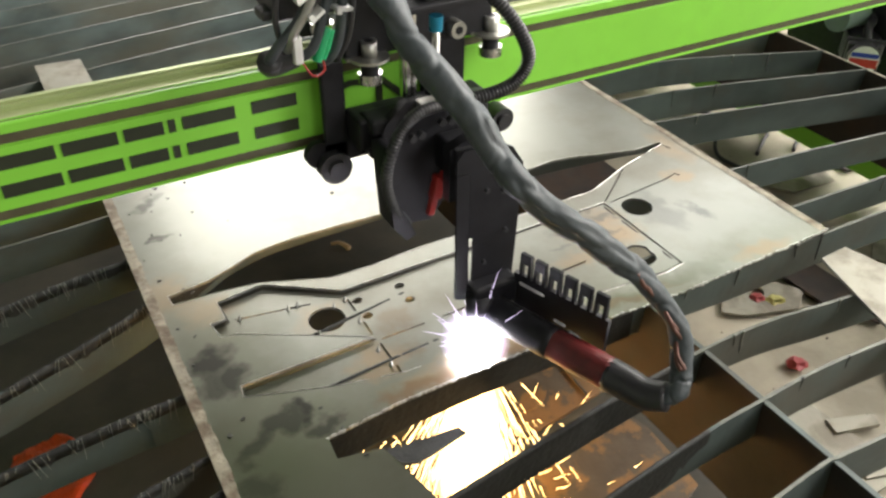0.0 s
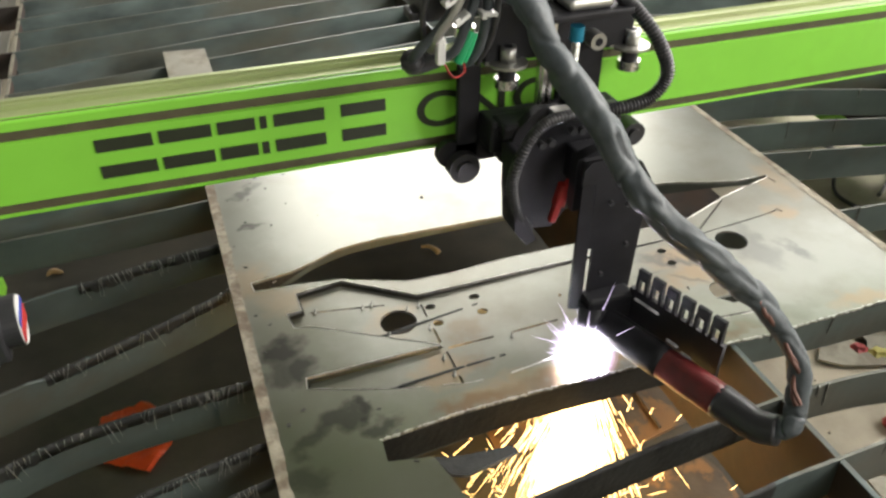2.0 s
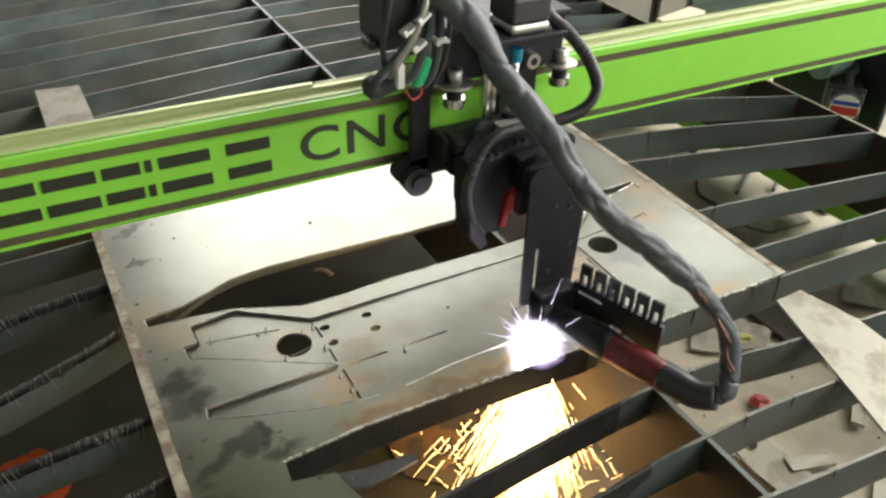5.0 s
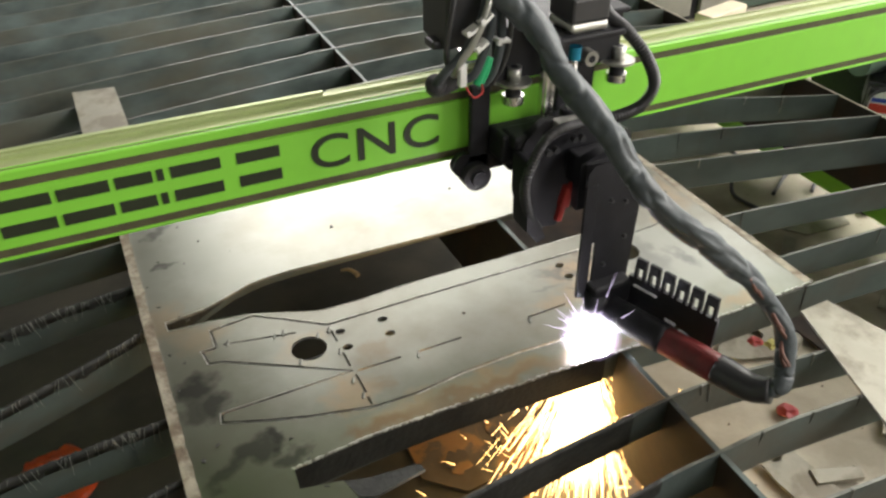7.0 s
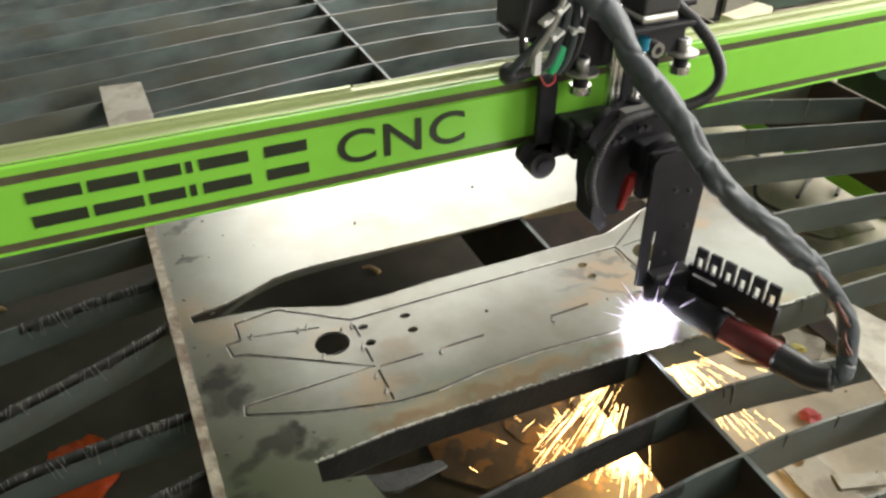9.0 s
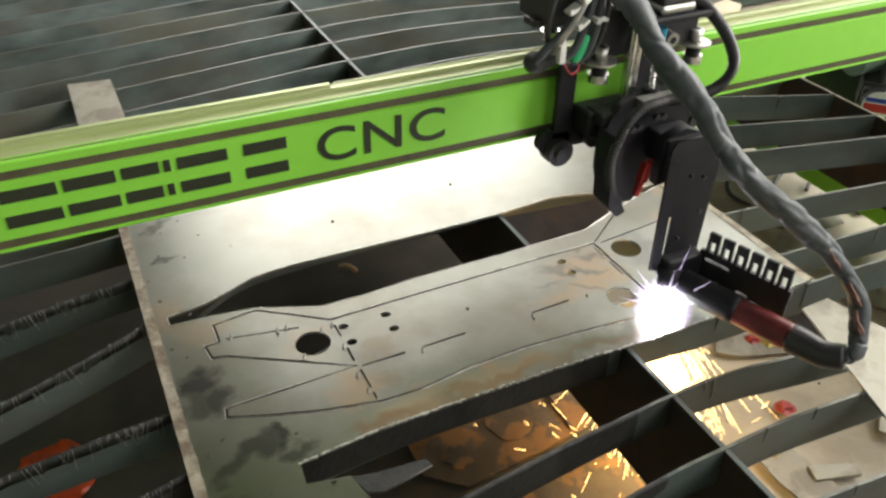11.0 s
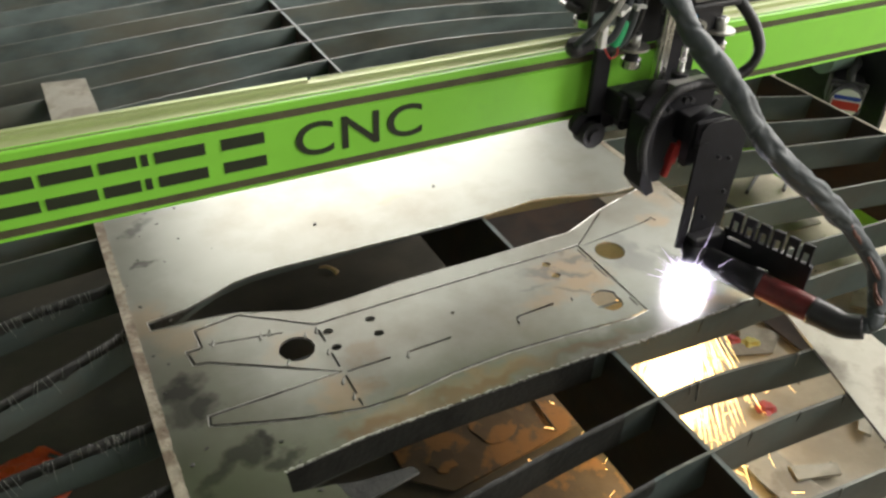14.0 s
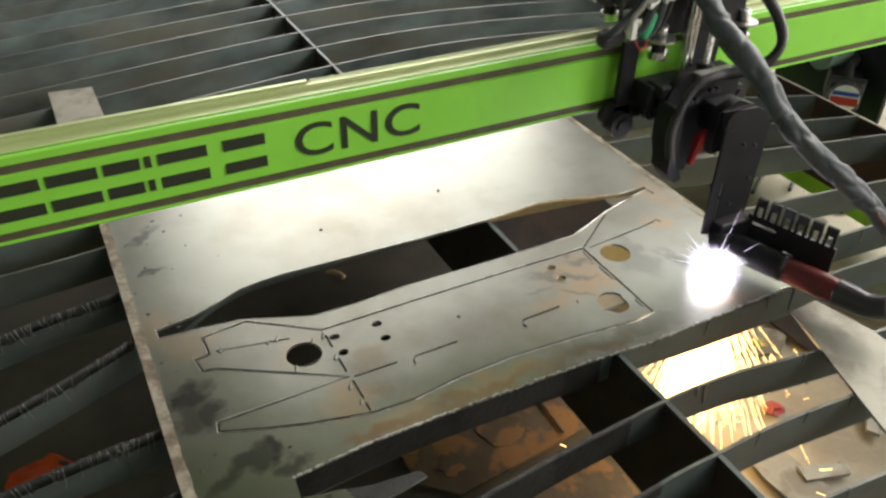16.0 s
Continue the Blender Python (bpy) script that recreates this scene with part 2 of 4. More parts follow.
def box(bm, c, s, m=None, bevel=0.0, mi=0):
    mm = Matrix.Translation(c) @ (m or Matrix.Identity(4)) @ Matrix.Diagonal((*s, 1))
    g = bmesh.ops.create_cube(bm, size=1, matrix=mm)
    vs = g["verts"]
    fs = {f for v in vs for f in v.link_faces}
    for f in fs:
        f.material_index = mi
    if bevel:
        es = list({e for v in vs for e in v.link_edges})
        bmesh.ops.bevel(bm, geom=es, offset=bevel, segments=2, affect="EDGES", profile=0.5)
    return bm


def boxed(c, s, m=None, bevel=0.0):
    return box(bmesh.new(), c, s, m, bevel)


def cyl(bm, p, q, r, seg=20, r2=None, mi=0):
    p, q = Vector(p), Vector(q)
    turn = (q - p).to_track_quat("Z", "Y").to_matrix().to_4x4()
    g = bmesh.ops.create_cone(bm, cap_ends=True, segments=seg, radius1=r, radius2=r if r2 is None else r2, depth=(q - p).length,
                              matrix=Matrix.Translation((p + q) / 2) @ turn)
    for f in {f for v in g["verts"] for f in v.link_faces}:
        f.material_index = mi
    return bm


def smoothpath(pts, n):
    """Catmull-Rom through the points, n steps a stretch."""
    p = [Vector(a) for a in pts]
    p = [2 * p[0] - p[1]] + p + [2 * p[-1] - p[-2]]
    out = []
    for i in range(1, len(p) - 2):
        for k in range(n):
            t = k / n
            a, b, c, d = p[i - 1:i + 3]
            out.append(0.5 * ((2 * b) + (c - a) * t + (2 * a - 5 * b + 4 * c - d) * t * t + (3 * b - a - 3 * c + d) * t ** 3))
    return out + [p[-2]]


def tube(bm, path, radius, seg=12):
    """A tube along a path; radius: a number or a function of the step's share and angle."""
    rings, up = [], Vector((0.13, 0.21, 1))
    for i, p in enumerate(path):
        d = (path[min(i + 1, len(path) - 1)] - path[max(i - 1, 0)]).normalized()
        u = d.cross(up).normalized()
        v = d.cross(u)
        up = -v if v.dot(up) < 0 else v
        ring = []
        for k in range(seg):
            a = 2 * math.pi * k / seg
            r = radius(i / (len(path) - 1), a) if callable(radius) else radius
            ring.append(bm.verts.new(p + (u * math.cos(a) + v * math.sin(a)) * r))
        rings.append(ring)
    for a, b in zip(rings, rings[1:]):
        for k in range(seg):
            bm.faces.new((a[k], a[(k + 1) % seg], b[(k + 1) % seg], b[k]))
    bm.faces.new(rings[0][::-1])
    bm.faces.new(rings[-1])
    return bm


def flat(name, loops, thick, z, material, parent=None, label=""):
    """A flat piece, thick metres down from z: the first loop is its outline, the others are openings in it."""
    cu = bpy.data.curves.new(name, "CURVE")
    cu.dimensions, cu.fill_mode, cu.extrude = "2D", "BOTH", thick / 2
    for loop in loops:
        s = cu.splines.new("POLY")
        s.points.add(len(loop) - 1)
        for q, (x, y) in zip(s.points, loop):
            q.co = (x, y, 0, 1)
        s.use_cyclic_u = True
    tmp = bpy.data.objects.new(name, cu)
    scene.collection.objects.link(tmp)
    me = bpy.data.meshes.new_from_object(tmp.evaluated_get(bpy.context.evaluated_depsgraph_get()))
    bpy.data.objects.remove(tmp)
    bpy.data.curves.remove(cu)
    me.transform(Matrix.Translation((0, 0, z - thick / 2)))
    me.materials.clear()
    for m in (material if isinstance(material, (list, tuple)) else (material,)):
        me.materials.append(m)
    if isinstance(material, (list, tuple)):
        for f in me.polygons:
            f.material_index = 0 if abs(f.normal.z) > 0.5 else 1
    else:
        me.polygons.foreach_set("material_index", [0] * len(me.polygons))
    ob = new(name, me)
    if parent:
        ob.parent = parent
    if label:
        ob["label"] = label
    return ob


def circle(x, y, r, n=28, wobble=0.0):
    return [(x + (r + wobble * random.uniform(-1, 1)) * math.cos(2 * math.pi * k / n), y + (r + wobble * random.uniform(-1, 1)) * math.sin(2 * math.pi * k / n)) for k in range(n)]


def kerf(pts, w=0.0022):
    """The outline of a narrow cut along a line."""
    p = [Vector(a) for a in pts]
    left, right = [], []
    for i, a in enumerate(p):
        d = (p[min(i + 1, len(p) - 1)] - p[max(i - 1, 0)]).normalized()
        nrm = Vector((-d.y, d.x)) * w / 2
        left.append(tuple(a + nrm))
        right.append(tuple(a - nrm))
    return left + right[::-1]


def empty(name, label, category, group="", at=(0, 0, 0)):
    ob = new(name)
    ob.location = at
    ob.empty_display_size = 0.05
    return tagged(ob, label, category, group)


def ball(bm, c, r, sub=3, rough=0.0):
    g = bmesh.ops.create_icosphere(bm, subdivisions=sub, radius=r, matrix=Matrix.Translation(c))
    for v in g["verts"]:
        d = v.co - Vector(c)
        v.co = Vector(c) + d * (1 + rough * noise.noise(d.normalized() * 3))
    return bm


# ---- the place: floor, walls, roof ----
FZ = -0.25


def structure():
    bm = bmesh.new()
    bmesh.ops.create_grid(bm, x_segments=60, y_segments=60, size=5.0, matrix=Matrix.Translation((1.0, 0.6, FZ)))
    for v in bm.verts:
        v.co.z += 0.004 * noise.noise(v.co * 2.2)
    tagged(part("floor", bm, FLOOR), "bare stained concrete workshop floor", "floor", kind="structure")
    bm = bmesh.new()
    box(bm, (-0.03, -4.07, 0.5), (7.94, 0.14, 1.5))
    box(bm, (-0.03, -4.07, 3.5), (7.94, 0.14, 0.9))
    box(bm, (-1.6, -4.07, 2.15), (4.8, 0.14, 1.8))
    box(bm, (3.77, -4.07, 2.15), (0.34, 0.14, 1.8))
    tagged(part("wall_south", bm, WALL), "plain painted workshop wall with one window opening", "wall", kind="structure")
    bm = bmesh.new()
    box(bm, (-1.65, 5.07, 1.85), (4.7, 0.14, 4.2))
    box(bm, (3.705, 5.07, 1.85), (0.47, 0.14, 4.2))
    box(bm, (2.085, 5.07, 3.43), (2.77, 0.14, 1.04))
    box(bm, (2.085, 5.07, 0.27), (2.77, 0.14, 1.04))
    tagged(part("wall_north", bm, WALL), "plain painted workshop wall with one wide opening", "wall", kind="structure")
    tagged(part("wall_west", boxed((-4.07, 0.5, 1.85), (0.14, 9.0, 4.2)), WALL), "plain painted workshop wall", "wall", kind="structure")
    bm = bmesh.new()
    box(bm, (3.87, 0.5, 0.28), (0.14, 9.0, 1.06))
    box(bm, (3.87, 0.5, 3.62), (0.14, 9.0, 0.66))
    box(bm, (3.87, -3.1, 2.05), (0.14, 1.8, 2.48))
    box(bm, (3.87, 4.78, 2.05), (0.14, 0.44, 2.48))
    box(bm, (3.87, 2.45, 2.05), (0.14, 0.36, 2.48))
    tagged(part("wall_east", bm, WALL), "plain painted workshop wall with two window openings", "wall", kind="structure")
    tagged(part("ceiling", boxed((-0.1, 0.5, 4.0), (8.1, 9.3, 0.1)), ROOF), "grey sheet roof over the workshop", "ceiling", kind="structure")
    bm = bmesh.new()
    bmesh.ops.create_grid(bm, x_segments=2, y_segments=2, size=60, matrix=Matrix.Translation((1.0, 0.6, FZ - 0.06)))
    tagged(part("ground", bm, FLOOR), "bare ground round the workshop", "ground", kind="structure")


structure()

# ---- the cutting table: side rails, cross webs, slats ----
TABLE = [(-0.118, "rail"), (0.621, "web"), (1.362, "rail")]


def cutting_table():
    t = empty("cutting_table", "low steel cutting table with a rusty frame and green tubes", "cutting table")
    for x, kind in TABLE:
        bm = bmesh.new()
        h = 0.018 if x < 0 else 0.146
        box(bm, (x, 1.7, -0.006 - h / 2), (0.005, 3.2, h))
        plate = part("cross_web" if kind == "web" else "side_rail", bm, WEB, t, "dark rusty flat steel on edge")
        bm = bmesh.new()
        cuts = [0.1] + sorted(1.29 + 0.0935 * k + (-0.115 if x < 0 else 0 if kind == "web" else -0.09) for k in range(20)) + [3.3]
        for a, b in zip(cuts, cuts[1:]):
            box(bm, (x, (a + b) / 2, -0.0058), (0.0056, b - a - 0.004, 0.0012))
        part("sawn_edge", bm, SLAT if kind == "web" else SAWN, plate, "pale sawn upper edge")
    for x, w, h in ((-0.150, 0.036, 0.05), (1.412, 0.06, 0.06)):
        part("frame_tube", boxed((x, 0.66 if x < 0 else 1.7, -0.11 if x < 0 else -0.17), (w, 1.12 if x < 0 else 3.2, h), bevel=0.004), GREEN, t, "green painted square tube")
    for x in (-0.150, 1.392):
        for y in (0.3, 1.7, 3.1):
            part("leg", boxed((x, y, (FZ - 0.15) / 2), (0.034, 0.034, -FZ - 0.15 + 0.04)), GREEN, t)

    bm = bmesh.new()
    box(bm, (-0.196, 1.7, -0.05), (0.020, 3.2, 0.10), bevel=0.002)
    box(bm, (-0.178, 1.7, -0.098), (0.018, 3.2, 0.004))
    part("outer_frame", bm, GREYPANEL, t, "dull grey outer frame angle")
    for k in range(9):
        part("gusset", boxed((-0.158, 1.0 + 0.25 * k, -0.030), (0.074, 0.004, 0.046)), WEB, t, "dark steel gusset between rail and frame")


cutting_table()
# dark sheet added to darken the concrete below the slats
tagged(part("dark_floor_sheet", boxed((0.165, 0.95, FZ + 0.005), (1.07, 1.25, 0.006), bevel=0.002), DARKSHEET), "dark sheet added over the floor under the table", "floor mat")


def slat(pts, height, burnt, seed, steel=None):
    """One flat bar on edge along x; burnt: the stretch of x where slag has run over its upper edge."""
    rnd = random.Random(seed)
    path = smoothpath([(x, y, 0) for x, y in pts], 10)
    bm = bmesh.new()
    prev = None
    for p in path:
        lean = 0.004 * math.sin(p.x * 5 + seed)
        top = -0.004 - (rnd.uniform(0, 0.004) if burnt and burnt[0] < p.x < burnt[1] else 0)
        ring = [bm.verts.new((p.x, p.y + dy + (lean if z < -0.01 else 0), z)) for dy, z in ((-0.0018, -height), (-0.0018, top), (0.0018, top), (0.0018, -height))]
        if prev:
            for k in range(4):
                bm.faces.new((prev[k], prev[(k + 1) % 4], ring[(k + 1) % 4], ring[k]))
        else:
            bm.faces.new(ring[::-1])
        prev = ring
    bm.faces.new(prev)
    bmesh.ops.recalc_face_normals(bm, faces=bm.faces)
    ob = part("slat", bm, steel or SLAT)
    tagged(ob, "blue-grey flat steel slat with brown mill scale, on edge" if steel else "grey flat steel slat on edge" if not burnt else "grey flat steel slat with burnt slag-covered upper edge", "slat", "slats of the cutting table")
    bare = [p for p in path if not burnt or p.x > burnt[1]]
    if len(bare) > 1:
        bm = bmesh.new()
        prev = None
        for p in bare:
            hw, up = 0.0017 + 0.0003 * noise.noise(Vector((p.x * 30, seed, 5))), -0.0026 + 0.0005 * noise.noise(Vector((p.x * 60, seed, 2)))
            ring = [bm.verts.new((p.x, p.y + dy, z)) for dy, z in ((-hw, -0.0045), (-hw, up), (hw, up), (hw, -0.0045))]
            if prev:
                for k in range(3):
                    bm.faces.new((prev[k], prev[k + 1], ring[k + 1], ring[k]))
            prev = ring
        bmesh.ops.recalc_face_normals(bm, faces=bm.faces)
        bm.transform(Matrix.Translation((0, 0, -0.0012)))
        part("worn_edge", bm, WORN, ob, "pale worn upper edge")
    if burnt:
        xs = [p for p in path if burnt[0] <= p.x <= burnt[1]]
        bm = bmesh.new()
        prev = None
        for i in range((len(xs) - 1) * 6 + 1):
            p = xs[min(i // 6, len(xs) - 2)].lerp(xs[min(i // 6, len(xs) - 2) + 1], i / 6 - min(i // 6, len(xs) - 2))
            # under the sheet the crust is drawn full height to darken the slat faces
            low = -0.047 if p.x > 0.165 else -0.015 - 0.008 * noise.noise(Vector((p.x * 22, seed, 0))) - 0.006 * noise.noise(Vector((p.x * 110, seed, 4)))
            w = 0.0020 + 0.0004 * noise.noise(Vector((p.x * 90, seed, 3)))
            up = -0.0040 + 0.0012 * noise.noise(Vector((p.x * 150, seed, 7)))
            mid = 0.0014 + 0.0006 * noise.noise(Vector((p.x * 170, seed, 9)))
            ring = [bm.verts.new((p.x, p.y + dy, z)) for dy, z in ((-0.0021, low), (-0.0022 - 0.3 * (mid - 0.0014), -0.016), (-0.0004 - w, -0.008), (-w * 0.7, up), (w * 0.7, up), (w + 0.0005, -0.012), (0.0021, low))]
            if prev:
                for k in range(6):
                    bm.faces.new((prev[k], prev[k + 1], ring[k + 1], ring[k]))
            prev = ring
        bmesh.ops.recalc_face_normals(bm, faces=bm.faces)
        part("burnt_crust", bm, BURNT, ob, "black burnt crust", True)
        bm = bmesh.new()
        for _ in range(int(230 * max(0, min(burnt[1], 0.16) - burnt[0]))):
            i = rnd.randrange(max(1, sum(q.x < 0.15 for q in xs)))
            p = xs[i].lerp(xs[i + 1], rnd.random())
            ln = 0.004 + 0.022 * rnd.random() ** 1.6
            z = -0.003
            a = rnd.uniform(-0.35, 0.35)
            cyl(bm, (p.x, p.y - 0.0022, z), (p.x + ln * a, p.y - 0.0042, z - ln), rnd.uniform(0.0003, 0.0005), 5, 0.0002)
            if rnd.random() < 0.2:
                ball(bm, (p.x, p.y - 0.001, -0.002), rnd.uniform(0.0006, 0.0012), 1, 0.4)
        tagged(part("slag_drip", bm, SLAG, ob, "bright drips of slag"), kind="stuff")
    return ob


SLATS = [
    ([(-0.12, 1.125), (0.14, 1.14), (0.62, 1.19), (1.03, 1.187), (1.36, 1.08)], 0.05, None),
    ([(-0.12, 0.985), (0, 1.012), (0.14, 1.038), (0.62, 1.09), (0.97, 1.086), (1.36, 0.989)], 0.05, (-0.02, 0.6)),
    ([(-0.12, 0.842), (0.03, 0.896), (0.14, 0.944), (0.2, 0.988), (0.27, 1.03), (0.36, 1.045), (0.62, 1.047), (0.8, 1.03), (0.95, 1.003), (1.36, 0.917)], 0.055, (-0.05, 0.7)),
    ([(-0.12, 0.745), (-0.02, 0.78), (0.1, 0.795), (0.16, 0.8), (0.62, 0.86), (0.935, 0.852), (1.36, 0.8)], 0.05, (-0.11, 0.6)),
    ([(-0.12, 0.66), (0.026, 0.692), (0.149, 0.716), (0.3, 0.745), (0.62, 0.755), (0.908, 0.749), (1.36, 0.73)], 0.05, (-0.11, 0.6)),
    ([(-0.12, 0.62), (0.15, 0.675), (0.26, 0.692), (0.4, 0.699), (0.62, 0.694), (0.75, 0.688), (0.97, 0.688), (1.36, 0.67)], 0.05, (-0.11, 0.62)),
    ([(-0.12, 0.52), (0.369, 0.585), (0.573, 0.605), (0.7, 0.608), (0.86, 0.59), (1.36, 0.55)], 0.05, (-0.11, 0.58)),
    ([(-0.12, 0.45), (0.43, 0.515), (0.62, 0.53), (0.8, 0.527), (1.36, 0.48)], 0.05, (-0.11, 0.55)),
    ([(-0.12, 0.38), (0.53, 0.444), (0.63, 0.449), (0.7, 0.444), (1.36, 0.4)], 0.05, None),
    ([(-0.12, 0.3), (0.62, 0.362), (1.36, 0.31)], 0.05, None),
]
for k, (pts, h, burnt) in enumerate(SLATS):
    ob = slat(pts, h, burnt, k)
    rnd = random.Random(40 + k)
    bm = bmesh.new()
    way = [p for p in smoothpath([(x, y, 0) for x, y in pts], 10) if 0.64 < p.x < 1.3]
    for p in rnd.sample(way, min(len(way), 2 if k < 4 else 4)):
        z = -0.004
        ln = rnd.uniform(0.012, 0.04)
        cyl(bm, (p.x, p.y - 0.0022, z), (p.x + rnd.uniform(-0.003, 0.003), p.y - 0.0026, z - ln), 0.0009, 6, 0.0006)
        ball(bm, (p.x, p.y - 0.002, z + 0.001), rnd.uniform(0.0014, 0.0026), 1, 0.3)
    tagged(part("slag_run", bm, FLAKE if k % 2 else SLAG, ob, "thin runs of slag"), kind="stuff")
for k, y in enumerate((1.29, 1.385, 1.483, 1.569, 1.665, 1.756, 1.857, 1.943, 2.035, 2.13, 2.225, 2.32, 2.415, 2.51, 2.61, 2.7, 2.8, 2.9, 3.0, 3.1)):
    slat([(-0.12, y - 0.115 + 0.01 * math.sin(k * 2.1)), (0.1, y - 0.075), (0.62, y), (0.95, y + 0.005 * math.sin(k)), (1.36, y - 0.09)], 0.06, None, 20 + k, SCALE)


# ---- the sheet with its cuts ----
PART = [(0.213, 0.880), (0.213, 0.910), (0.264, 0.9165), (0.3, 0.8915), (0.337, 0.8645), (0.45, 0.8665), (0.6, 0.8675), (0.698, 0.8675), (0.698, 0.7235),
        (0.669, 0.7195), (0.586, 0.7265), (0.514, 0.7305), (0.443, 0.728), (0.386, 0.7205), (0.342, 0.7215), (0.281, 0.735), (0.24, 0.748), (0.194, 0.765), (0.196, 0.779), (0.26, 0.780),
        (0.335, 0.7815), (0.275, 0.817), (0.215, 0.8525), (0.200, 0.855), (0.197, 0.8785), (0.211, 0.879)]


def inset(loop, w):
    """The loop drawn in by w metres."""
    p = [Vector(q) for q in loop]
    out = []
    for k, q in enumerate(p):
        u, v = (q - p[k - 1]).normalized(), (p[(k + 1) % len(p)] - q).normalized()
        n1, n2 = Vector((u.y, -u.x)), Vector((v.y, -v.x))
        m = (n1 + n2)
        m = m / max(0.35, m.length_squared / 2)
        out.append(tuple(q + m * w))
    return out


def cut_part():
    """The long forked part, free at its fork and still joined at the far end."""
    cuts = [
        kerf([(0.222, 0.8805), (0.272, 0.871), (0.3, 0.8655)], 0.0021),
        kerf([(0.3375, 0.853), (0.3375, 0.832)], 0.0026), kerf([(0.3375, 0.812), (0.3375, 0.789)], 0.0026),
        kerf([(0.3385, 0.774), (0.3385, 0.745)], 0.0026), kerf([(0.3385, 0.738), (0.3385, 0.727)], 0.0026),
        kerf([(0.342, 0.7785), (0.392, 0.7785)], 0.0026),
        kerf([(0.411, 0.7735), (0.413, 0.7785), (0.466, 0.7795)], 0.0028),
        kerf([(0.5495, 0.7735), (0.552, 0.7785), (0.603, 0.7805)], 0.0028), kerf([(0.626, 0.775), (0.628, 0.781)], 0.002),
        kerf([(0.692, 0.860), (0.692, 0.838)], 0.0022), kerf([(0.692, 0.825), (0.692, 0.795)], 0.0022), kerf([(0.692, 0.752), (0.692, 0.735)], 0.0022),
        circle(0.306, 0.834, 0.0195), circle(0.664, 0.760, 0.0185, 14, 0.0035), circle(0.487, 0.816, 0.0024, 10)]
    for x, y in ((0.346, 0.846), (0.3455, 0.8185), (0.397, 0.846), (0.3965, 0.820), (0.637, 0.849), (0.636, 0.825)):
        cuts.append([(x + 0.006 * math.cos(a), y + 0.0048 * math.sin(a)) for a in [2 * math.pi * k / 16 for k in range(16)]])
    ob = flat("cut_part", [inset(PART, 0.0025)] + cuts, 0.003, 0.0, (SHEET, EDGE))
    bm = bmesh.new()
    for x, y in ((0.332, 0.765), (0.334, 0.740), (0.226, 0.878), (0.276, 0.868), (0.286, 0.869), (0.29, 0.815), (0.32, 0.848), (0.334, 0.852), (0.334, 0.813), (0.41, 0.772), (0.549, 0.771)):
        cyl(bm, (x, y, 0), (x + 0.002, y + 0.004, 0.003), 0.0022, 7, 0.001)
        cyl(bm, (x, y, 0), (x - 0.001, y - 0.004, 0.002), 0.0022, 7, 0.0008)
    tagged(part("pierce_slag", bm, SLAG, ob, "bright spatter at the pierce points"), kind="stuff")
    return tagged(ob, "long forked steel part with holes, lying in the cut sheet", "cut part")


CUT_PART = cut_part()

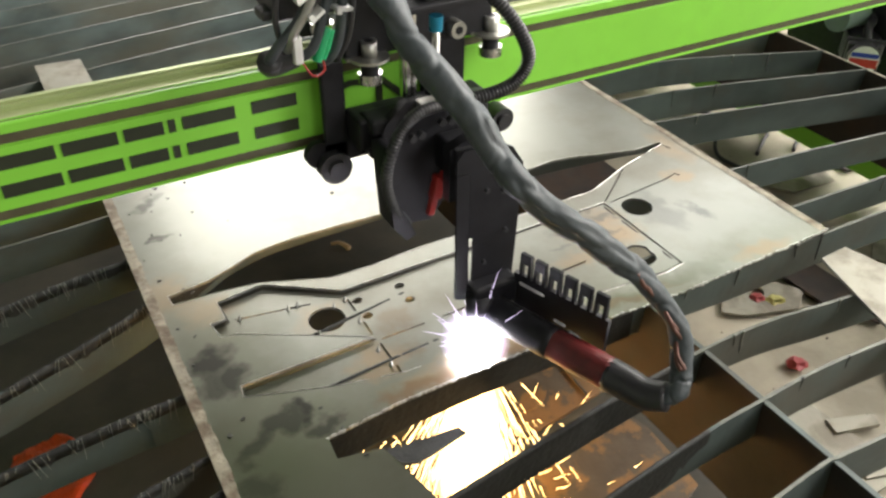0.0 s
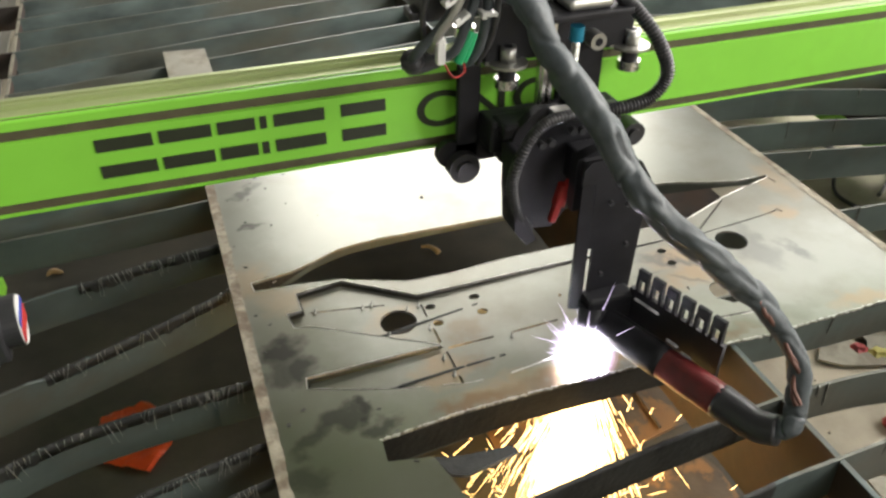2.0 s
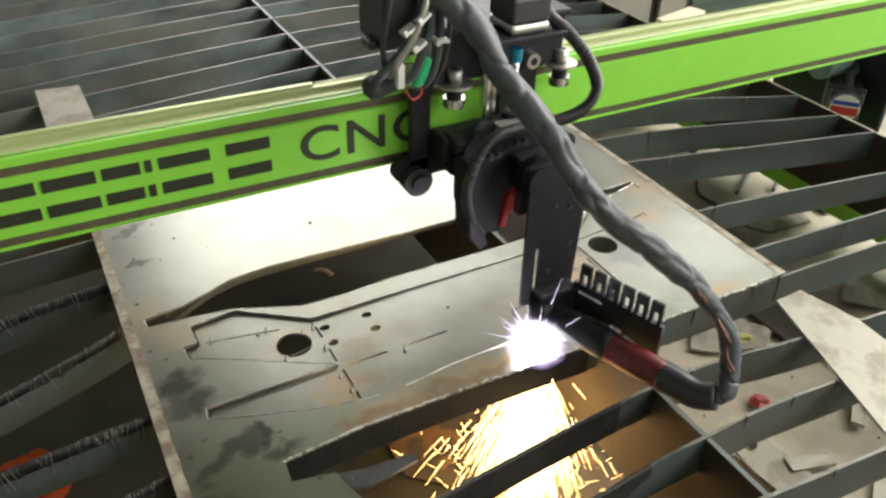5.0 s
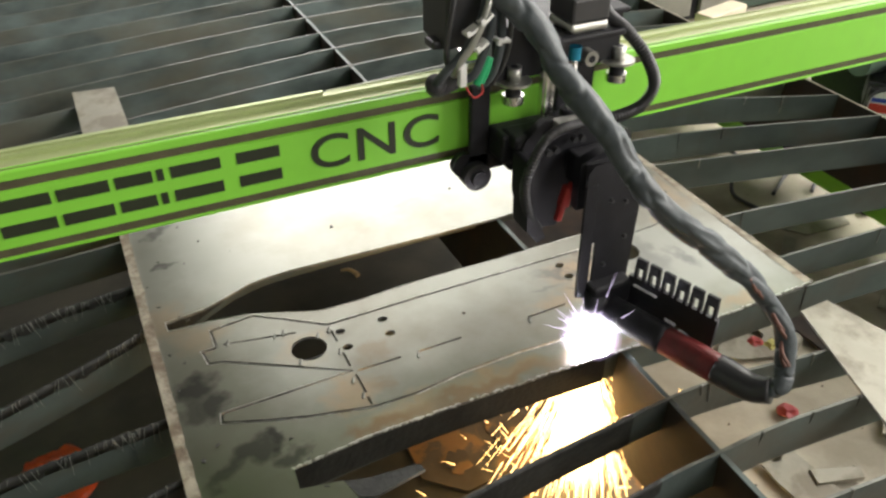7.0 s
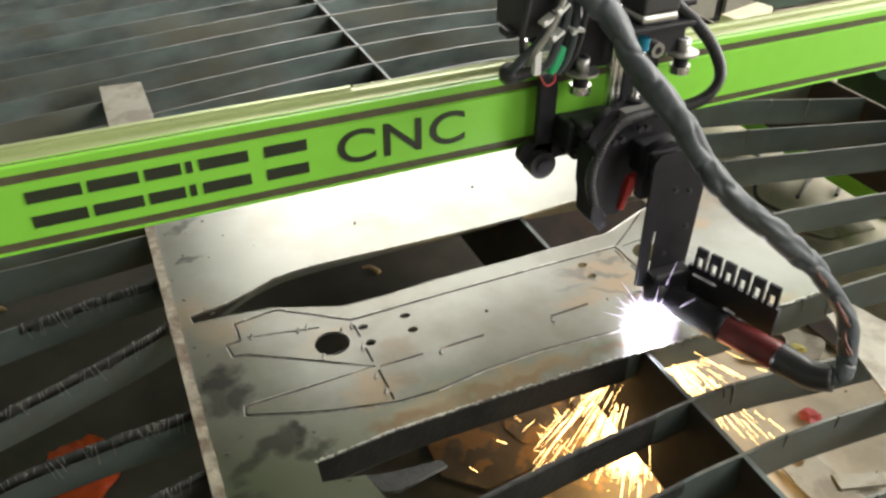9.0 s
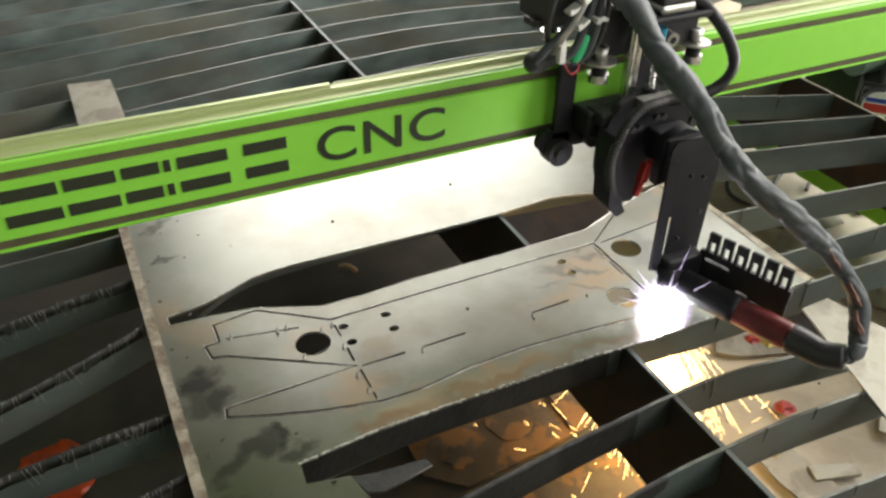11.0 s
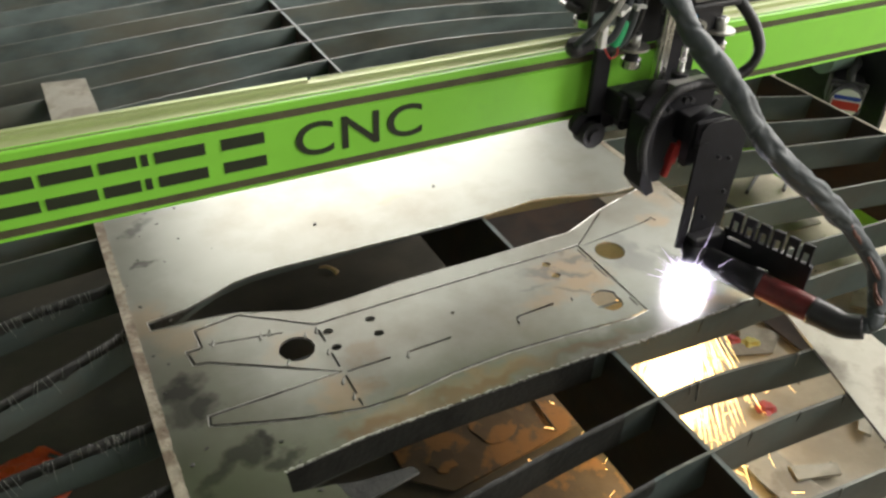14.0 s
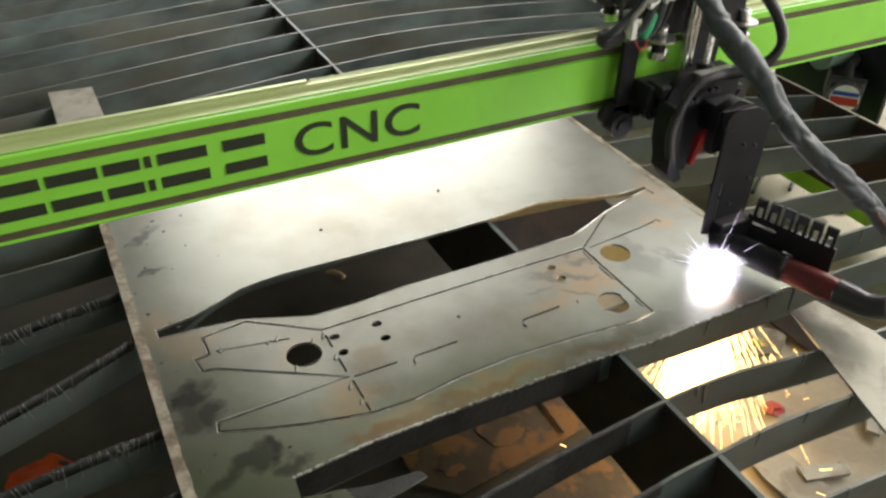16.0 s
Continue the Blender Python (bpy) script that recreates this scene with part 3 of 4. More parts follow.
def steel_sheet():
    outline = [(0.147, 0.5), (0.147, 1.38), (0.899, 1.38), (0.899, 0.690), (0.77, 0.686), (0.66, 0.684), (0.56, 0.688), (0.41, 0.689), (0.322, 0.688),
               (0.243, 0.681), (0.241, 0.656), (0.280, 0.648), (0.287, 0.622), (0.294, 0.59), (0.31, 0.5)]
    upper = [(0.171, 0.929), (0.170, 0.944), (0.215, 0.951), (0.245, 0.963), (0.275, 0.976), (0.305, 0.981), (0.333, 0.982), (0.42, 0.980), (0.507, 0.978),
             (0.618, 0.978), (0.66, 0.981), (0.701, 0.985), (0.74, 0.978), (0.78, 0.965), (0.822, 0.954), (0.868, 0.955), (0.866, 0.950), (0.82, 0.938),
             (0.777, 0.926), (0.74, 0.911), (0.702, 0.897), (0.579, 0.895), (0.454, 0.896), (0.392, 0.891), (0.337, 0.892), (0.262, 0.921), (0.219, 0.927)]
    cuts = [
        kerf([(0.700, 0.868), (0.735, 0.893), (0.772, 0.920)], 0.0021),
        kerf([(0.706, 0.864), (0.75, 0.868), (0.80, 0.873), (0.823, 0.877)], 0.0021), kerf([(0.826, 0.881), (0.830, 0.872)], 0.0021),
        kerf([(0.866, 0.948), (0.869, 0.934)], 0.0022),
        circle(0.729, 0.840, 0.0195),
        PART,
    ]
    ob = flat("steel_sheet", [outline, upper] + cuts, 0.003, 0.0, (SHEET, EDGE))
    tagged(ob, "stained grey steel sheet lying on the slats, half cut into parts", "steel sheet")
    # slag crumbs on the cut front edge, and the rusty mill rim of the two uncut sides
    rnd = random.Random(3)
    bm = bmesh.new()
    front = smoothpath([(x, y, 0) for x, y in ((0.243, 0.681), (0.322, 0.688), (0.41, 0.689), (0.56, 0.688), (0.66, 0.684), (0.77, 0.686), (0.899, 0.690))], 40)
    for p in front:
        if rnd.random() < 0.8:
            box(bm, (p.x, p.y + rnd.uniform(-0.0008, 0.0006), rnd.uniform(-0.001, 0.0008)), (rnd.uniform(0.001, 0.005), rnd.uniform(0.0008, 0.0022), rnd.uniform(0.0008, 0.002)),
                pose(0, 0, 0, 0, 0, rnd.uniform(-30, 30)))
    tagged(part("slag_bead", bm, BURR, ob, "bright beads of slag along the cut"), kind="stuff")
    # thin bright burr along the finished cuts
    bm = bmesh.new()
    for loop, w in ((PART, -0.0004), (upper, -0.0005)):
        ring = inset(loop, w)
        for p, q in zip(ring, ring[1:] + ring[:1]):
            n = max(1, int((Vector(q) - Vector(p)).length / 0.012))
            for k in range(n):
                a, b = Vector(p).lerp(Vector(q), k / n), Vector(p).lerp(Vector(q), (k + 1) / n)
                if rnd.random() < 0.85:
                    cyl(bm, (a.x, a.y, 0.0), (b.x, b.y, 0.0), rnd.uniform(0.0003, 0.0008), 5, rnd.uniform(0.0003, 0.0008))
    tagged(part("burr", bm, BURR, ob, "thin bright burr along the cuts"), kind="stuff")
    for x, y0, y1, s in ((0.147, 0.5, 1.38, 1), (0.899, 0.692, 1.38, -1)):
        bm = bmesh.new()
        prev = None
        n = 420
        for k in range(n + 1):
            y = y0 + (y1 - y0) * k / n
            w = 0.0100 + 0.0018 * noise.noise(Vector((x * 7, y * 34, 1))) + 0.0014 * noise.noise(Vector((x, y * 150, 4)))
            ring = [bm.verts.new((x - s * 0.0012, y, -0.0032)), bm.verts.new((x - s * 0.0012, y, 0.0006)), bm.verts.new((x + s * max(0.003, w), y, 0.0006))]
            if prev:
                for a in (0, 1):
                    bm.faces.new((prev[a], prev[a + 1], ring[a + 1], ring[a]))
            prev = ring
        bmesh.ops.recalc_face_normals(bm, faces=bm.faces)
        part("rusty_rim", bm, RUSTEDGE, ob, "pale rusty mill edge")
    bm = bmesh.new()
    for _ in range(34):
        x, y = rnd.uniform(0.152, 0.22) + rnd.uniform(0, 0.1) ** 2 * 8, rnd.uniform(0.6, 1.2)
        if not (0.2 < x < 0.36 and 0.72 < y < 0.99):
            box(bm, (x, y, 0.0008), (rnd.uniform(0.0008, 0.005), rnd.uniform(0.0006, 0.002), 0.001), pose(0, 0, 0, 0, 0, rnd.uniform(-40, 40)))
    for x, y in ((0.406, 1.053), (0.592, 1.075), (0.168, 0.725)):
        cyl(bm, (x, y, 0), (x, y, 0.0015), 0.0022, 8)
    tagged(part("scale", bm, FLAKE, ob, "dark flakes of scale"), kind="stuff")
    return ob


steel_sheet()


# ---- the gantry beam ----
BZ0, BZ1 = 0.186, 0.270


def gantry():
    g = empty("gantry", "bright green gantry beam with black lettering and brown slots", "gantry beam")
    d = 0.030
    bm = bmesh.new()
    prof = [(0, BZ0), (0, BZ0 + 0.0010), (0.003, BZ0 + 0.0018), (0.003, BZ0 + 0.0108), (0, BZ0 + 0.0116), (0, BZ1 - 0.0185), (0.003, BZ1 - 0.0175), (0.003, BZ1 - 0.009), (0, BZ1 - 0.008),
            (0, BZ1 - 0.001), (0.001, BZ1), (0.004, BZ1), (0.0045, BZ1 - 0.001), (0.0085, BZ1 - 0.001), (0.009, BZ1), (d, BZ1), (d, BZ0)]
    x0, x1 = -0.35, 1.62
    a = [bm.verts.new((x0, y, z)) for y, z in prof]
    b = [bm.verts.new((x1, y, z)) for y, z in prof]
    n = len(prof)
    for k in range(n):
        f = bm.faces.new((a[k], a[(k + 1) % n], b[(k + 1) % n], b[k]))
        f.material_index = 1 if k in (2, 6, 12) else 2 if k == 14 else 0
    bm.faces.new(a[::-1])
    bm.faces.new(b)
    bmesh.ops.recalc_face_normals(bm, faces=bm.faces)
    part("beam", bm, (GREEN, STRIPE, ALU), g, "green painted aluminium extrusion with brown slots")
    # toothed rack on the back edge of the top, with a plain strip over its first stretch
    bm = bmesh.new()
    box(bm, (0.63, d - 0.004, BZ1 + 0.002), (1.9, 0.008, 0.004))
    for k in range(415):
        box(bm, (0.366 + k * 0.003, d + 0.0012, BZ1 + 0.003), (0.0015, 0.003, 0.004))
    part("rack", bm, ALU, g, "toothed drive rack")
    part("cover_strip", boxed((0.007, d - 0.001, BZ1 + 0.0052), (0.707, 0.005, 0.0022)), ALU, g, "pale cover strip")
    # the maker's mark as plain blocks, then the word
    cells = [(0.058, 0.103), (0.108, 0.151), (0.156, 0.188), (0.192, 0.198), (0.204, 0.249), (0.264, 0.305)]
    z0, z1 = 0.2085, 0.2445
    for p, q in cells:
        for lo, hi in ((z0, z0 + 0.0115), (z1 - 0.0115, z1)):
            part("mark_bar", boxed(((p + q) / 2, -0.0006, (lo + hi) / 2), (q - p, 0.0010, hi - lo)), INK, g, "plain black bar of the maker's mark")
    cu = bpy.data.curves.new("word", "FONT")
    cu.body, cu.size, cu.extrude, cu.offset = "CNC", 0.0505, 0.0006, 0.0004
    cu.space_character = 1.08
    tmp = bpy.data.objects.new("word", cu)
    scene.collection.objects.link(tmp)
    me = bpy.data.meshes.new_from_object(tmp.evaluated_get(bpy.context.evaluated_depsgraph_get()))
    bpy.data.objects.remove(tmp)
    xs = [v.co.x for v in me.vertices]
    ys = [v.co.y for v in me.vertices]
    sx, sy = (0.471 - 0.335) / (max(xs) - min(xs)), (z1 - z0) / (max(ys) - min(ys))
    me.transform(Matrix.Translation((0.335, -0.0006, z0)) @ Matrix.Rotation(radians(90), 4, "X") @ Matrix.Diagonal((sx, sy, 1, 1)) @ Matrix.Translation((-min(xs), -min(ys), 0)))
    me.materials.clear()
    me.materials.append(INK)
    word = new("lettering", me)
    word.parent = g
    word["label"] = "black letters CNC"
    # end plates and drive motors of both ends
    for x, s in ((-0.17, -1), (1.62, 1)):
        part("end_plate", boxed((x - 0.02 * s, 0.02, 0.09), (0.01, 0.12, 0.24), bevel=0.003), BLACK, g, "black steel end plate")
    part("side_plate", boxed((1.53, 0.30, 0.02), (0.012, 0.26, 0.27), bevel=0.003), BLACK, g, "black steel side plate")
    part("side_cover", cyl(bmesh.new(), (1.46, 0.285, 0.02), (1.522, 0.285, 0.02), 0.028, 24), PALE, g, "grey-green motor cap")
    return g


GANTRY = gantry()


def drive_motor(x, y, z, turn):
    """A black geared motor with a corrugated cable and a round coloured badge of plain bars."""
    t = empty("drive_motor", "black gantry drive motor with a round red, white and blue badge", "motor", "gantry drive motors")
    m = pose(x, y, z, 0, 0, turn)
    bm = bmesh.new()
    cyl(bm, (-0.05, 0, 0), (0, 0, 0), 0.028, 32)
    box(bm, (-0.062, 0, -0.003), (0.094, 0.060, 0.056), bevel=0.005)
    box(bm, (-0.030, 0, 0), (0.006, 0.066, 0.062), bevel=0.002)
    cyl(bm, (-0.115, 0, 0), (-0.09, 0, 0), 0.024, 24)
    o = part("housing", bm, PLASTIC, t, "black ribbed housing")
    o.data.transform(m)
    o = part("badge", cyl(bmesh.new(), (0, 0, 0), (0.0014, 0, 0), 0.0265, 32), WHITE, t, "white round badge")
    o.data.transform(m)
    bm = box(bmesh.new(), (0.0018, 0.000, 0.010), (0.001, 0.046, 0.008))
    o = part("badge_bar", bm, BLUE_BAR, t, "blue bar")
    o.data.transform(m)
    bm = box(bmesh.new(), (0.0018, 0.000, -0.005), (0.001, 0.048, 0.016))
    o = part("badge_bar", bm, RED, t, "red bar")
    o.data.transform(m)
    bm = bmesh.new()
    tube(bm, smoothpath([(-0.03, 0, 0.03), (-0.05, 0.0, 0.045), (-0.09, 0.01, 0.05), (-0.15, 0.0, 0.09)], 24), lambda s, a: 0.0075 + 0.0012 * math.sin(s * 260), 10)
    o = part("corrugated_cable", bm, PLASTIC, t, "black corrugated cable", True)
    o.data.transform(m)
    return t


BLUE_BAR = mat("blue_print", (0.03, 0.06, 0.35), 0.4, 0.0, 0.1, 40)
MOTOR_A = drive_motor(-0.066, 0.105, 0.003, 3)
MOTOR_B = drive_motor(1.45, 0.2, -0.032, 222)


# ---- the carriage on the beam ----
def carriage():
    c = empty("torch_carriage", "black steel carriage with bearings, stepper motor and lead screw", "machine carriage")

    def bolt(x, y, z, big=1.0):
        p = part("guide_bolt", cyl(bmesh.new(), (x, y, z - 0.005), (x, y, z + 0.009), 0.0072 * big, 20), ZINC, c, "zinc socket bolt", True)
        for q in p.data.polygons:
            q.use_smooth = abs(q.normal.z) < 0.5
        part("socket", cyl(bmesh.new(), (x, y, z + 0.0085), (x, y, z + 0.0093), 0.0045 * big, 6), BLACK, p)
        bm = cyl(bmesh.new(), (x, y, z - 0.0075), (x, y, z - 0.005), 0.0178 * big, 24)
        box(bm, (x - 0.004, y + 0.012, z - 0.0062), (0.034, 0.022, 0.0024))
        part("washer_plate", bm, ZINC, p, "zinc plate")
        part("spacer", cyl(bmesh.new(), (x, y, z - 0.020), (x, y, z - 0.0075), 0.008 * big, 18), BLACK, p)
        bm = cyl(bmesh.new(), (x, y, z - 0.029), (x, y, z - 0.020), 0.0112 * big, 24)
        cyl(bm, (x, y, z - 0.031), (x, y, z - 0.029), 0.006 * big, 16)
        part("bearing", bm, CHROME, p, "bright ball bearing")

    bolt(0.046, -0.024, 0.280)
    bolt(0.173, -0.022, 0.280)
    bolt(0.036, 0.058, 0.300)
    bolt(0.150, 0.058, 0.300)
    # plates
    bm = bmesh.new()
    box(bm, (0.012, -0.016, 0.222), (0.022, 0.008, 0.105), bevel=0.002)
    box(bm, (0.022, -0.016, 0.187), (0.05, 0.008, 0.024), bevel=0.003)
    part("left_flange", bm, BLACK, c)
    bm = bmesh.new()
    box(bm, (0.10, -0.016, 0.300), (0.15, 0.008, 0.055), bevel=0.002)
    box(bm, (0.125, -0.014, 0.25), (0.045, 0.008, 0.075), bevel=0.002)
    part("back_plate", bm, BLACK, c)
    bm = bmesh.new()
    box(bm, (0.09, -0.032, 0.212), (0.135, 0.034, 0.030), bevel=0.003)
    box(bm, (0.065, -0.045, 0.222), (0.07, 0.03, 0.014), bevel=0.003)
    part("lower_block", bm, BLACK, c)
    part("top_plate", boxed((0.10, 0.02, 0.330), (0.15, 0.10, 0.006), bevel=0.002), BLACK, c)
    # rollers under the beam
    for x, z, r in ((0.006, 0.175, 0.0155), (0.187, 0.181, 0.0125), (0.048, 0.184, 0.010)):
        bm = cyl(bmesh.new(), (x, -0.030, z), (x, -0.010, z), r, 28)
        cyl(bm, (x, -0.034, z), (x, -0.030, z), r * 0.55, 20)
        part("roller", bm, PLASTIC, c, "black roller", False)
    bm = cyl(bmesh.new(), (-0.006, -0.02, 0.187), (-0.006, -0.012, 0.187), 0.013, 20)
    part("roller_arm", bm, BLACK, c)
    part("ring_bolt", cyl(bmesh.new(), (0.131, -0.034, 0.286), (0.131, -0.020, 0.286), 0.0080, 20), ZINC, c, "zinc bolt")
    part("ring_socket", cyl(bmesh.new(), (0.131, -0.0346, 0.286), (0.131, -0.0335, 0.286), 0.0042, 6), BLACK, c)
    # z drive
    st = part("stepper_motor", boxed((0.098, -0.050, 0.353), (0.042, 0.042, 0.024), bevel=0.003), PLASTIC, c, "black stepper motor body")
    for z in (0.3365, 0.370):
        part("end_cap", boxed((0.098, -0.050, z), (0.0425, 0.0425, 0.0105), bevel=0.004), ZINC, st, "aluminium end cap")
    for dx in (-0.017, 0.017):
        for dy in (-0.017, 0.017):
            part("screw", cyl(bmesh.new(), (0.098 + dx, -0.05 + dy, 0.375), (0.098 + dx, -0.05 + dy, 0.377), 0.003, 10), CHROME, st)
    part("motor_plate", boxed((0.097, -0.046, 0.3285), (0.078, 0.062, 0.006), bevel=0.0015), BLACK, c, "black motor plate")
    part("coupling", cyl(bmesh.new(), (0.098, -0.050, 0.298), (0.098, -0.050, 0.311), 0.0062, 20), BLUE, c, "blue shaft coupling", False)
    bm = bmesh.new()
    tube(bm, [Vector((0.098, -0.050, 0.222 + 0.0005 * k)) for k in range(160)], lambda s, a: 0.0036 + 0.0006 * math.sin(s * 250 + a), 10)
    part("lead_screw", bm, CHROME, c, "bright lead screw", True)
    bm = bmesh.new()
    box(bm, (0.077, -0.036, 0.272), (0.013, 0.010, 0.125), bevel=0.002)
    box(bm, (0.0735, -0.042, 0.272), (0.003, 0.004, 0.125))
    box(bm, (0.0805, -0.042, 0.272), (0.003, 0.004, 0.125))
    part("linear_rail", bm, CHROME, c, "bright linear rail")
    bm = bmesh.new()
    box(bm, (0.098, -0.066, 0.2385), (0.052, 0.016, 0.008), bevel=0.001)
    part("clamp_bar", bm, ZINC, c, "worn steel clamp bar")
    part("screw_nut", cyl(bmesh.new(), (0.098, -0.050, 0.222), (0.098, -0.050, 0.246), 0.010, 18), BLACK, c)
    # floating head: curved front plate, collision clip, bracket
    front = [(0.062, 0.243), (0.145, 0.236), (0.145, 0.205), (0.110, 0.160), (0.098, 0.128), (0.086, 0.113), (0.058, 0.116), (0.044, 0.130), (0.034, 0.165), (0.033, 0.200), (0.041, 0.225)]
    o = flat("front_plate", [front], 0.010, 0, BLACK, c)
    o.data.transform(pose(0, -0.062, 0, 90, 0, 0))
    o = flat("side_cheek", [[(0.028, 0.215), (0.040, 0.214), (0.043, 0.150), (0.056, 0.122), (0.046, 0.118), (0.033, 0.135)]], 0.030, 0, BLACK, c)
    o.data.transform(pose(0, -0.090, 0, 90, 0, 0))
    for x, z in ((0.062, 0.213), (0.071, 0.214), (0.092, 0.222), (0.101, 0.221), (0.110, 0.238), (0.121, 0.238)):
        bm = cyl(bmesh.new(), (x, -0.076, z), (x, -0.070, z), 0.0036, 12)
        part("cap_screw", bm, PLASTIC, c)
    bm = box(bmesh.new(), (0.084, -0.079, 0.160), (0.011, 0.010, 0.024), pose(0, 0, 0, 0, 14, 0), 0.002)
    box(bm, (0.078, -0.080, 0.142), (0.007, 0.007, 0.020), pose(0, 0, 0, 0, 14, 0), 0.0015)
    box(bm, (0.089, -0.082, 0.171), (0.006, 0.008, 0.009), pose(0, 0, 0, 0, 20, 0), 0.001)
    part("clip", bm, RED, c, "red plastic clip")
    hood = [(0.086, 0.206), (0.113, 0.216), (0.141, 0.205), (0.153, 0.184), (0.151, 0.158), (0.086, 0.152)]
    o = flat("torch_bracket", [hood], 0.012, 0, BLACK, c, "black bracket")
    o.data.transform(pose(0, -0.098, 0, 90, 0, 0))
    bm = boxed((0.112, -0.082, 0.19), (0.045, 0.035, 0.035), bevel=0.003)
    part("bracket_block", bm, BLACK, c)
    # stem of two plates with a gap between them
    o = flat("stem_plate", [[(0.083, 0.1895), (0.0965, 0.1895), (0.0985, 0.045), (0.085, 0.05)]], 0.003, 0, BLACK, c)
    o.data.transform(pose(0, -0.116, 0, 90, 0, 0))
    o = flat("stem_plate", [[(0.083, 0.190), (0.083, 0.205), (0.090, 0.213), (0.124, 0.213), (0.141, 0.205), (0.153, 0.186), (0.153, 0.166), (0.1485, 0.03), (0.1035, 0.03), (0.1025, 0.118), (0.0975, 0.119), (0.097, 0.190)]], 0.003, 0, BLACK, c)
    o.data.transform(pose(0, -0.116, 0, 90, 0, 0))
    bm = bmesh.new()
    box(bm, (0.122, -0.122, 0.052), (0.050, 0.022, 0.030), bevel=0.004)
    part("torch_clamp", bm, BLACK, c)
    for x, z in ((0.112, 0.17), (0.112, 0.09), (0.135, 0.12), (0.13, 0.165)):
        part("cap_screw", cyl(bmesh.new(), (x, -0.123, z), (x, -0.119, z), 0.0022, 10), PLASTIC, c)
    # side plate with cut-out plain blocks along its top
    side = pose(0.146, -0.130, 0, 0, 0, -72)
    slot = lambda x0, x1, z: [(x0, z - 0.002), (x1, z - 0.002), (x1 + 0.002, z), (x1, z + 0.002), (x0, z + 0.002), (x0 - 0.002, z)]
    o = flat("side_plate", [[(-0.002, 0.020), (0.106, 0.018), (0.107, 0.072), (-0.002, 0.072)], slot(0.006, 0.034, 0.062), slot(0.05, 0.062, 0.040), slot(0.068, 0.078, 0.036)], 0.005, 0.0025, BLACK, c, "black steel side plate with slots")
    o.data.transform(side @ pose(0, 0, 0, 90, 0, 0))
    for k in range(6):
        bm = box(bmesh.new(), (0.0105 + k * 0.0172, 0, 0.0915), (0.0135, 0.005, 0.012), bevel=0.001)
        box(bm, (0.0055 + k * 0.0172, 0, 0.078), (0.0035, 0.005, 0.018))
        box(bm, (0.0155 + k * 0.0172, 0, 0.078), (0.0035, 0.005, 0.018))
        o = part("mark_block", bm, BLACK, c, "plain cut-out block of the maker's mark")
        o.data.transform(side)
    # wiring box and leads
    bm = boxed((-0.016, -0.025, 0.372), (0.052, 0.055, 0.085), bevel=0.003)
    part("wiring_box", bm, PLASTIC, c, "black wiring box")
    part("tab", boxed((-0.044, -0.03, 0.331), (0.012, 0.02, 0.008), bevel=0.002), PLASTIC, c)
    for k, (pts, r, mt, lb) in enumerate((
            ([(-0.006, -0.055, 0.40), (-0.012, -0.065, 0.365), (-0.030, -0.068, 0.335), (-0.048, -0.06, 0.312), (-0.052, -0.05, 0.300)], 0.0045, SLEEVE, "grey lead"),
            ([(0.000, -0.055, 0.40), (-0.003, -0.066, 0.36), (-0.014, -0.07, 0.33), (-0.022, -0.07, 0.312), (-0.030, -0.066, 0.305)], 0.0040, SLEEVE, "grey lead"),
            ([(0.008, -0.05, 0.40), (0.008, -0.062, 0.35), (0.004, -0.062, 0.315), (-0.004, -0.06, 0.298), (-0.012, -0.055, 0.293)], 0.0042, SLEEVE, "grey lead"),
            ([(-0.008, -0.066, 0.325), (-0.014, -0.068, 0.312), (-0.019, -0.068, 0.300)], 0.0040, TEAL, "green lead"),
            ([(-0.004, -0.064, 0.322), (-0.009, -0.066, 0.31), (-0.014, -0.066, 0.300)], 0.0035, TEAL, "green lead"),
            ([(-0.032, -0.068, 0.303), (-0.024, -0.072, 0.290), (-0.014, -0.070, 0.292), (-0.014, -0.068, 0.300)], 0.0009, RED, "thin red lead"),
            ([(-0.052, -0.05, 0.300), (-0.048, -0.045, 0.294), (-0.028, -0.04, 0.296)], 0.010, PLASTIC, "black connector"))):
        bm = tube(bmesh.new(), smoothpath(pts, 8), r, 10)
        part("lead", bm, mt, c, lb, True)
    part("connector", boxed((-0.034, -0.068, 0.312), (0.007, 0.007, 0.022), bevel=0.001), WHITE, c, "pale blue connector")
    for x, y, z, a in ((-0.026, -0.068, 0.352, -30), (-0.014, -0.071, 0.362, -40), (0.006, -0.066, 0.338, 5), (-0.019, -0.073, 0.339, -35)):
        bm = box(bmesh.new(), (x, y, z), (0.014, 0.0125, 0.0032), pose(0, 0, 0, 0, a, 0), 0.0008)
        box(bm, (x - 0.005, y - 0.005, z), (0.004, 0.005, 0.005), pose(0, 0, 0, 0, a, 0))
        part("cable_tie", bm, WHITE, c, "white cable tie")
    bm = tube(bmesh.new(), smoothpath([(-0.002, -0.058, 0.405), (-0.010, -0.070, 0.375), (-0.024, -0.073, 0.345), (-0.036, -0.07, 0.326), (-0.040, -0.062, 0.31)], 8), 0.0034, 10)
    part("lead", bm, ZINC, c, "pale grey foil-wrapped lead", True)
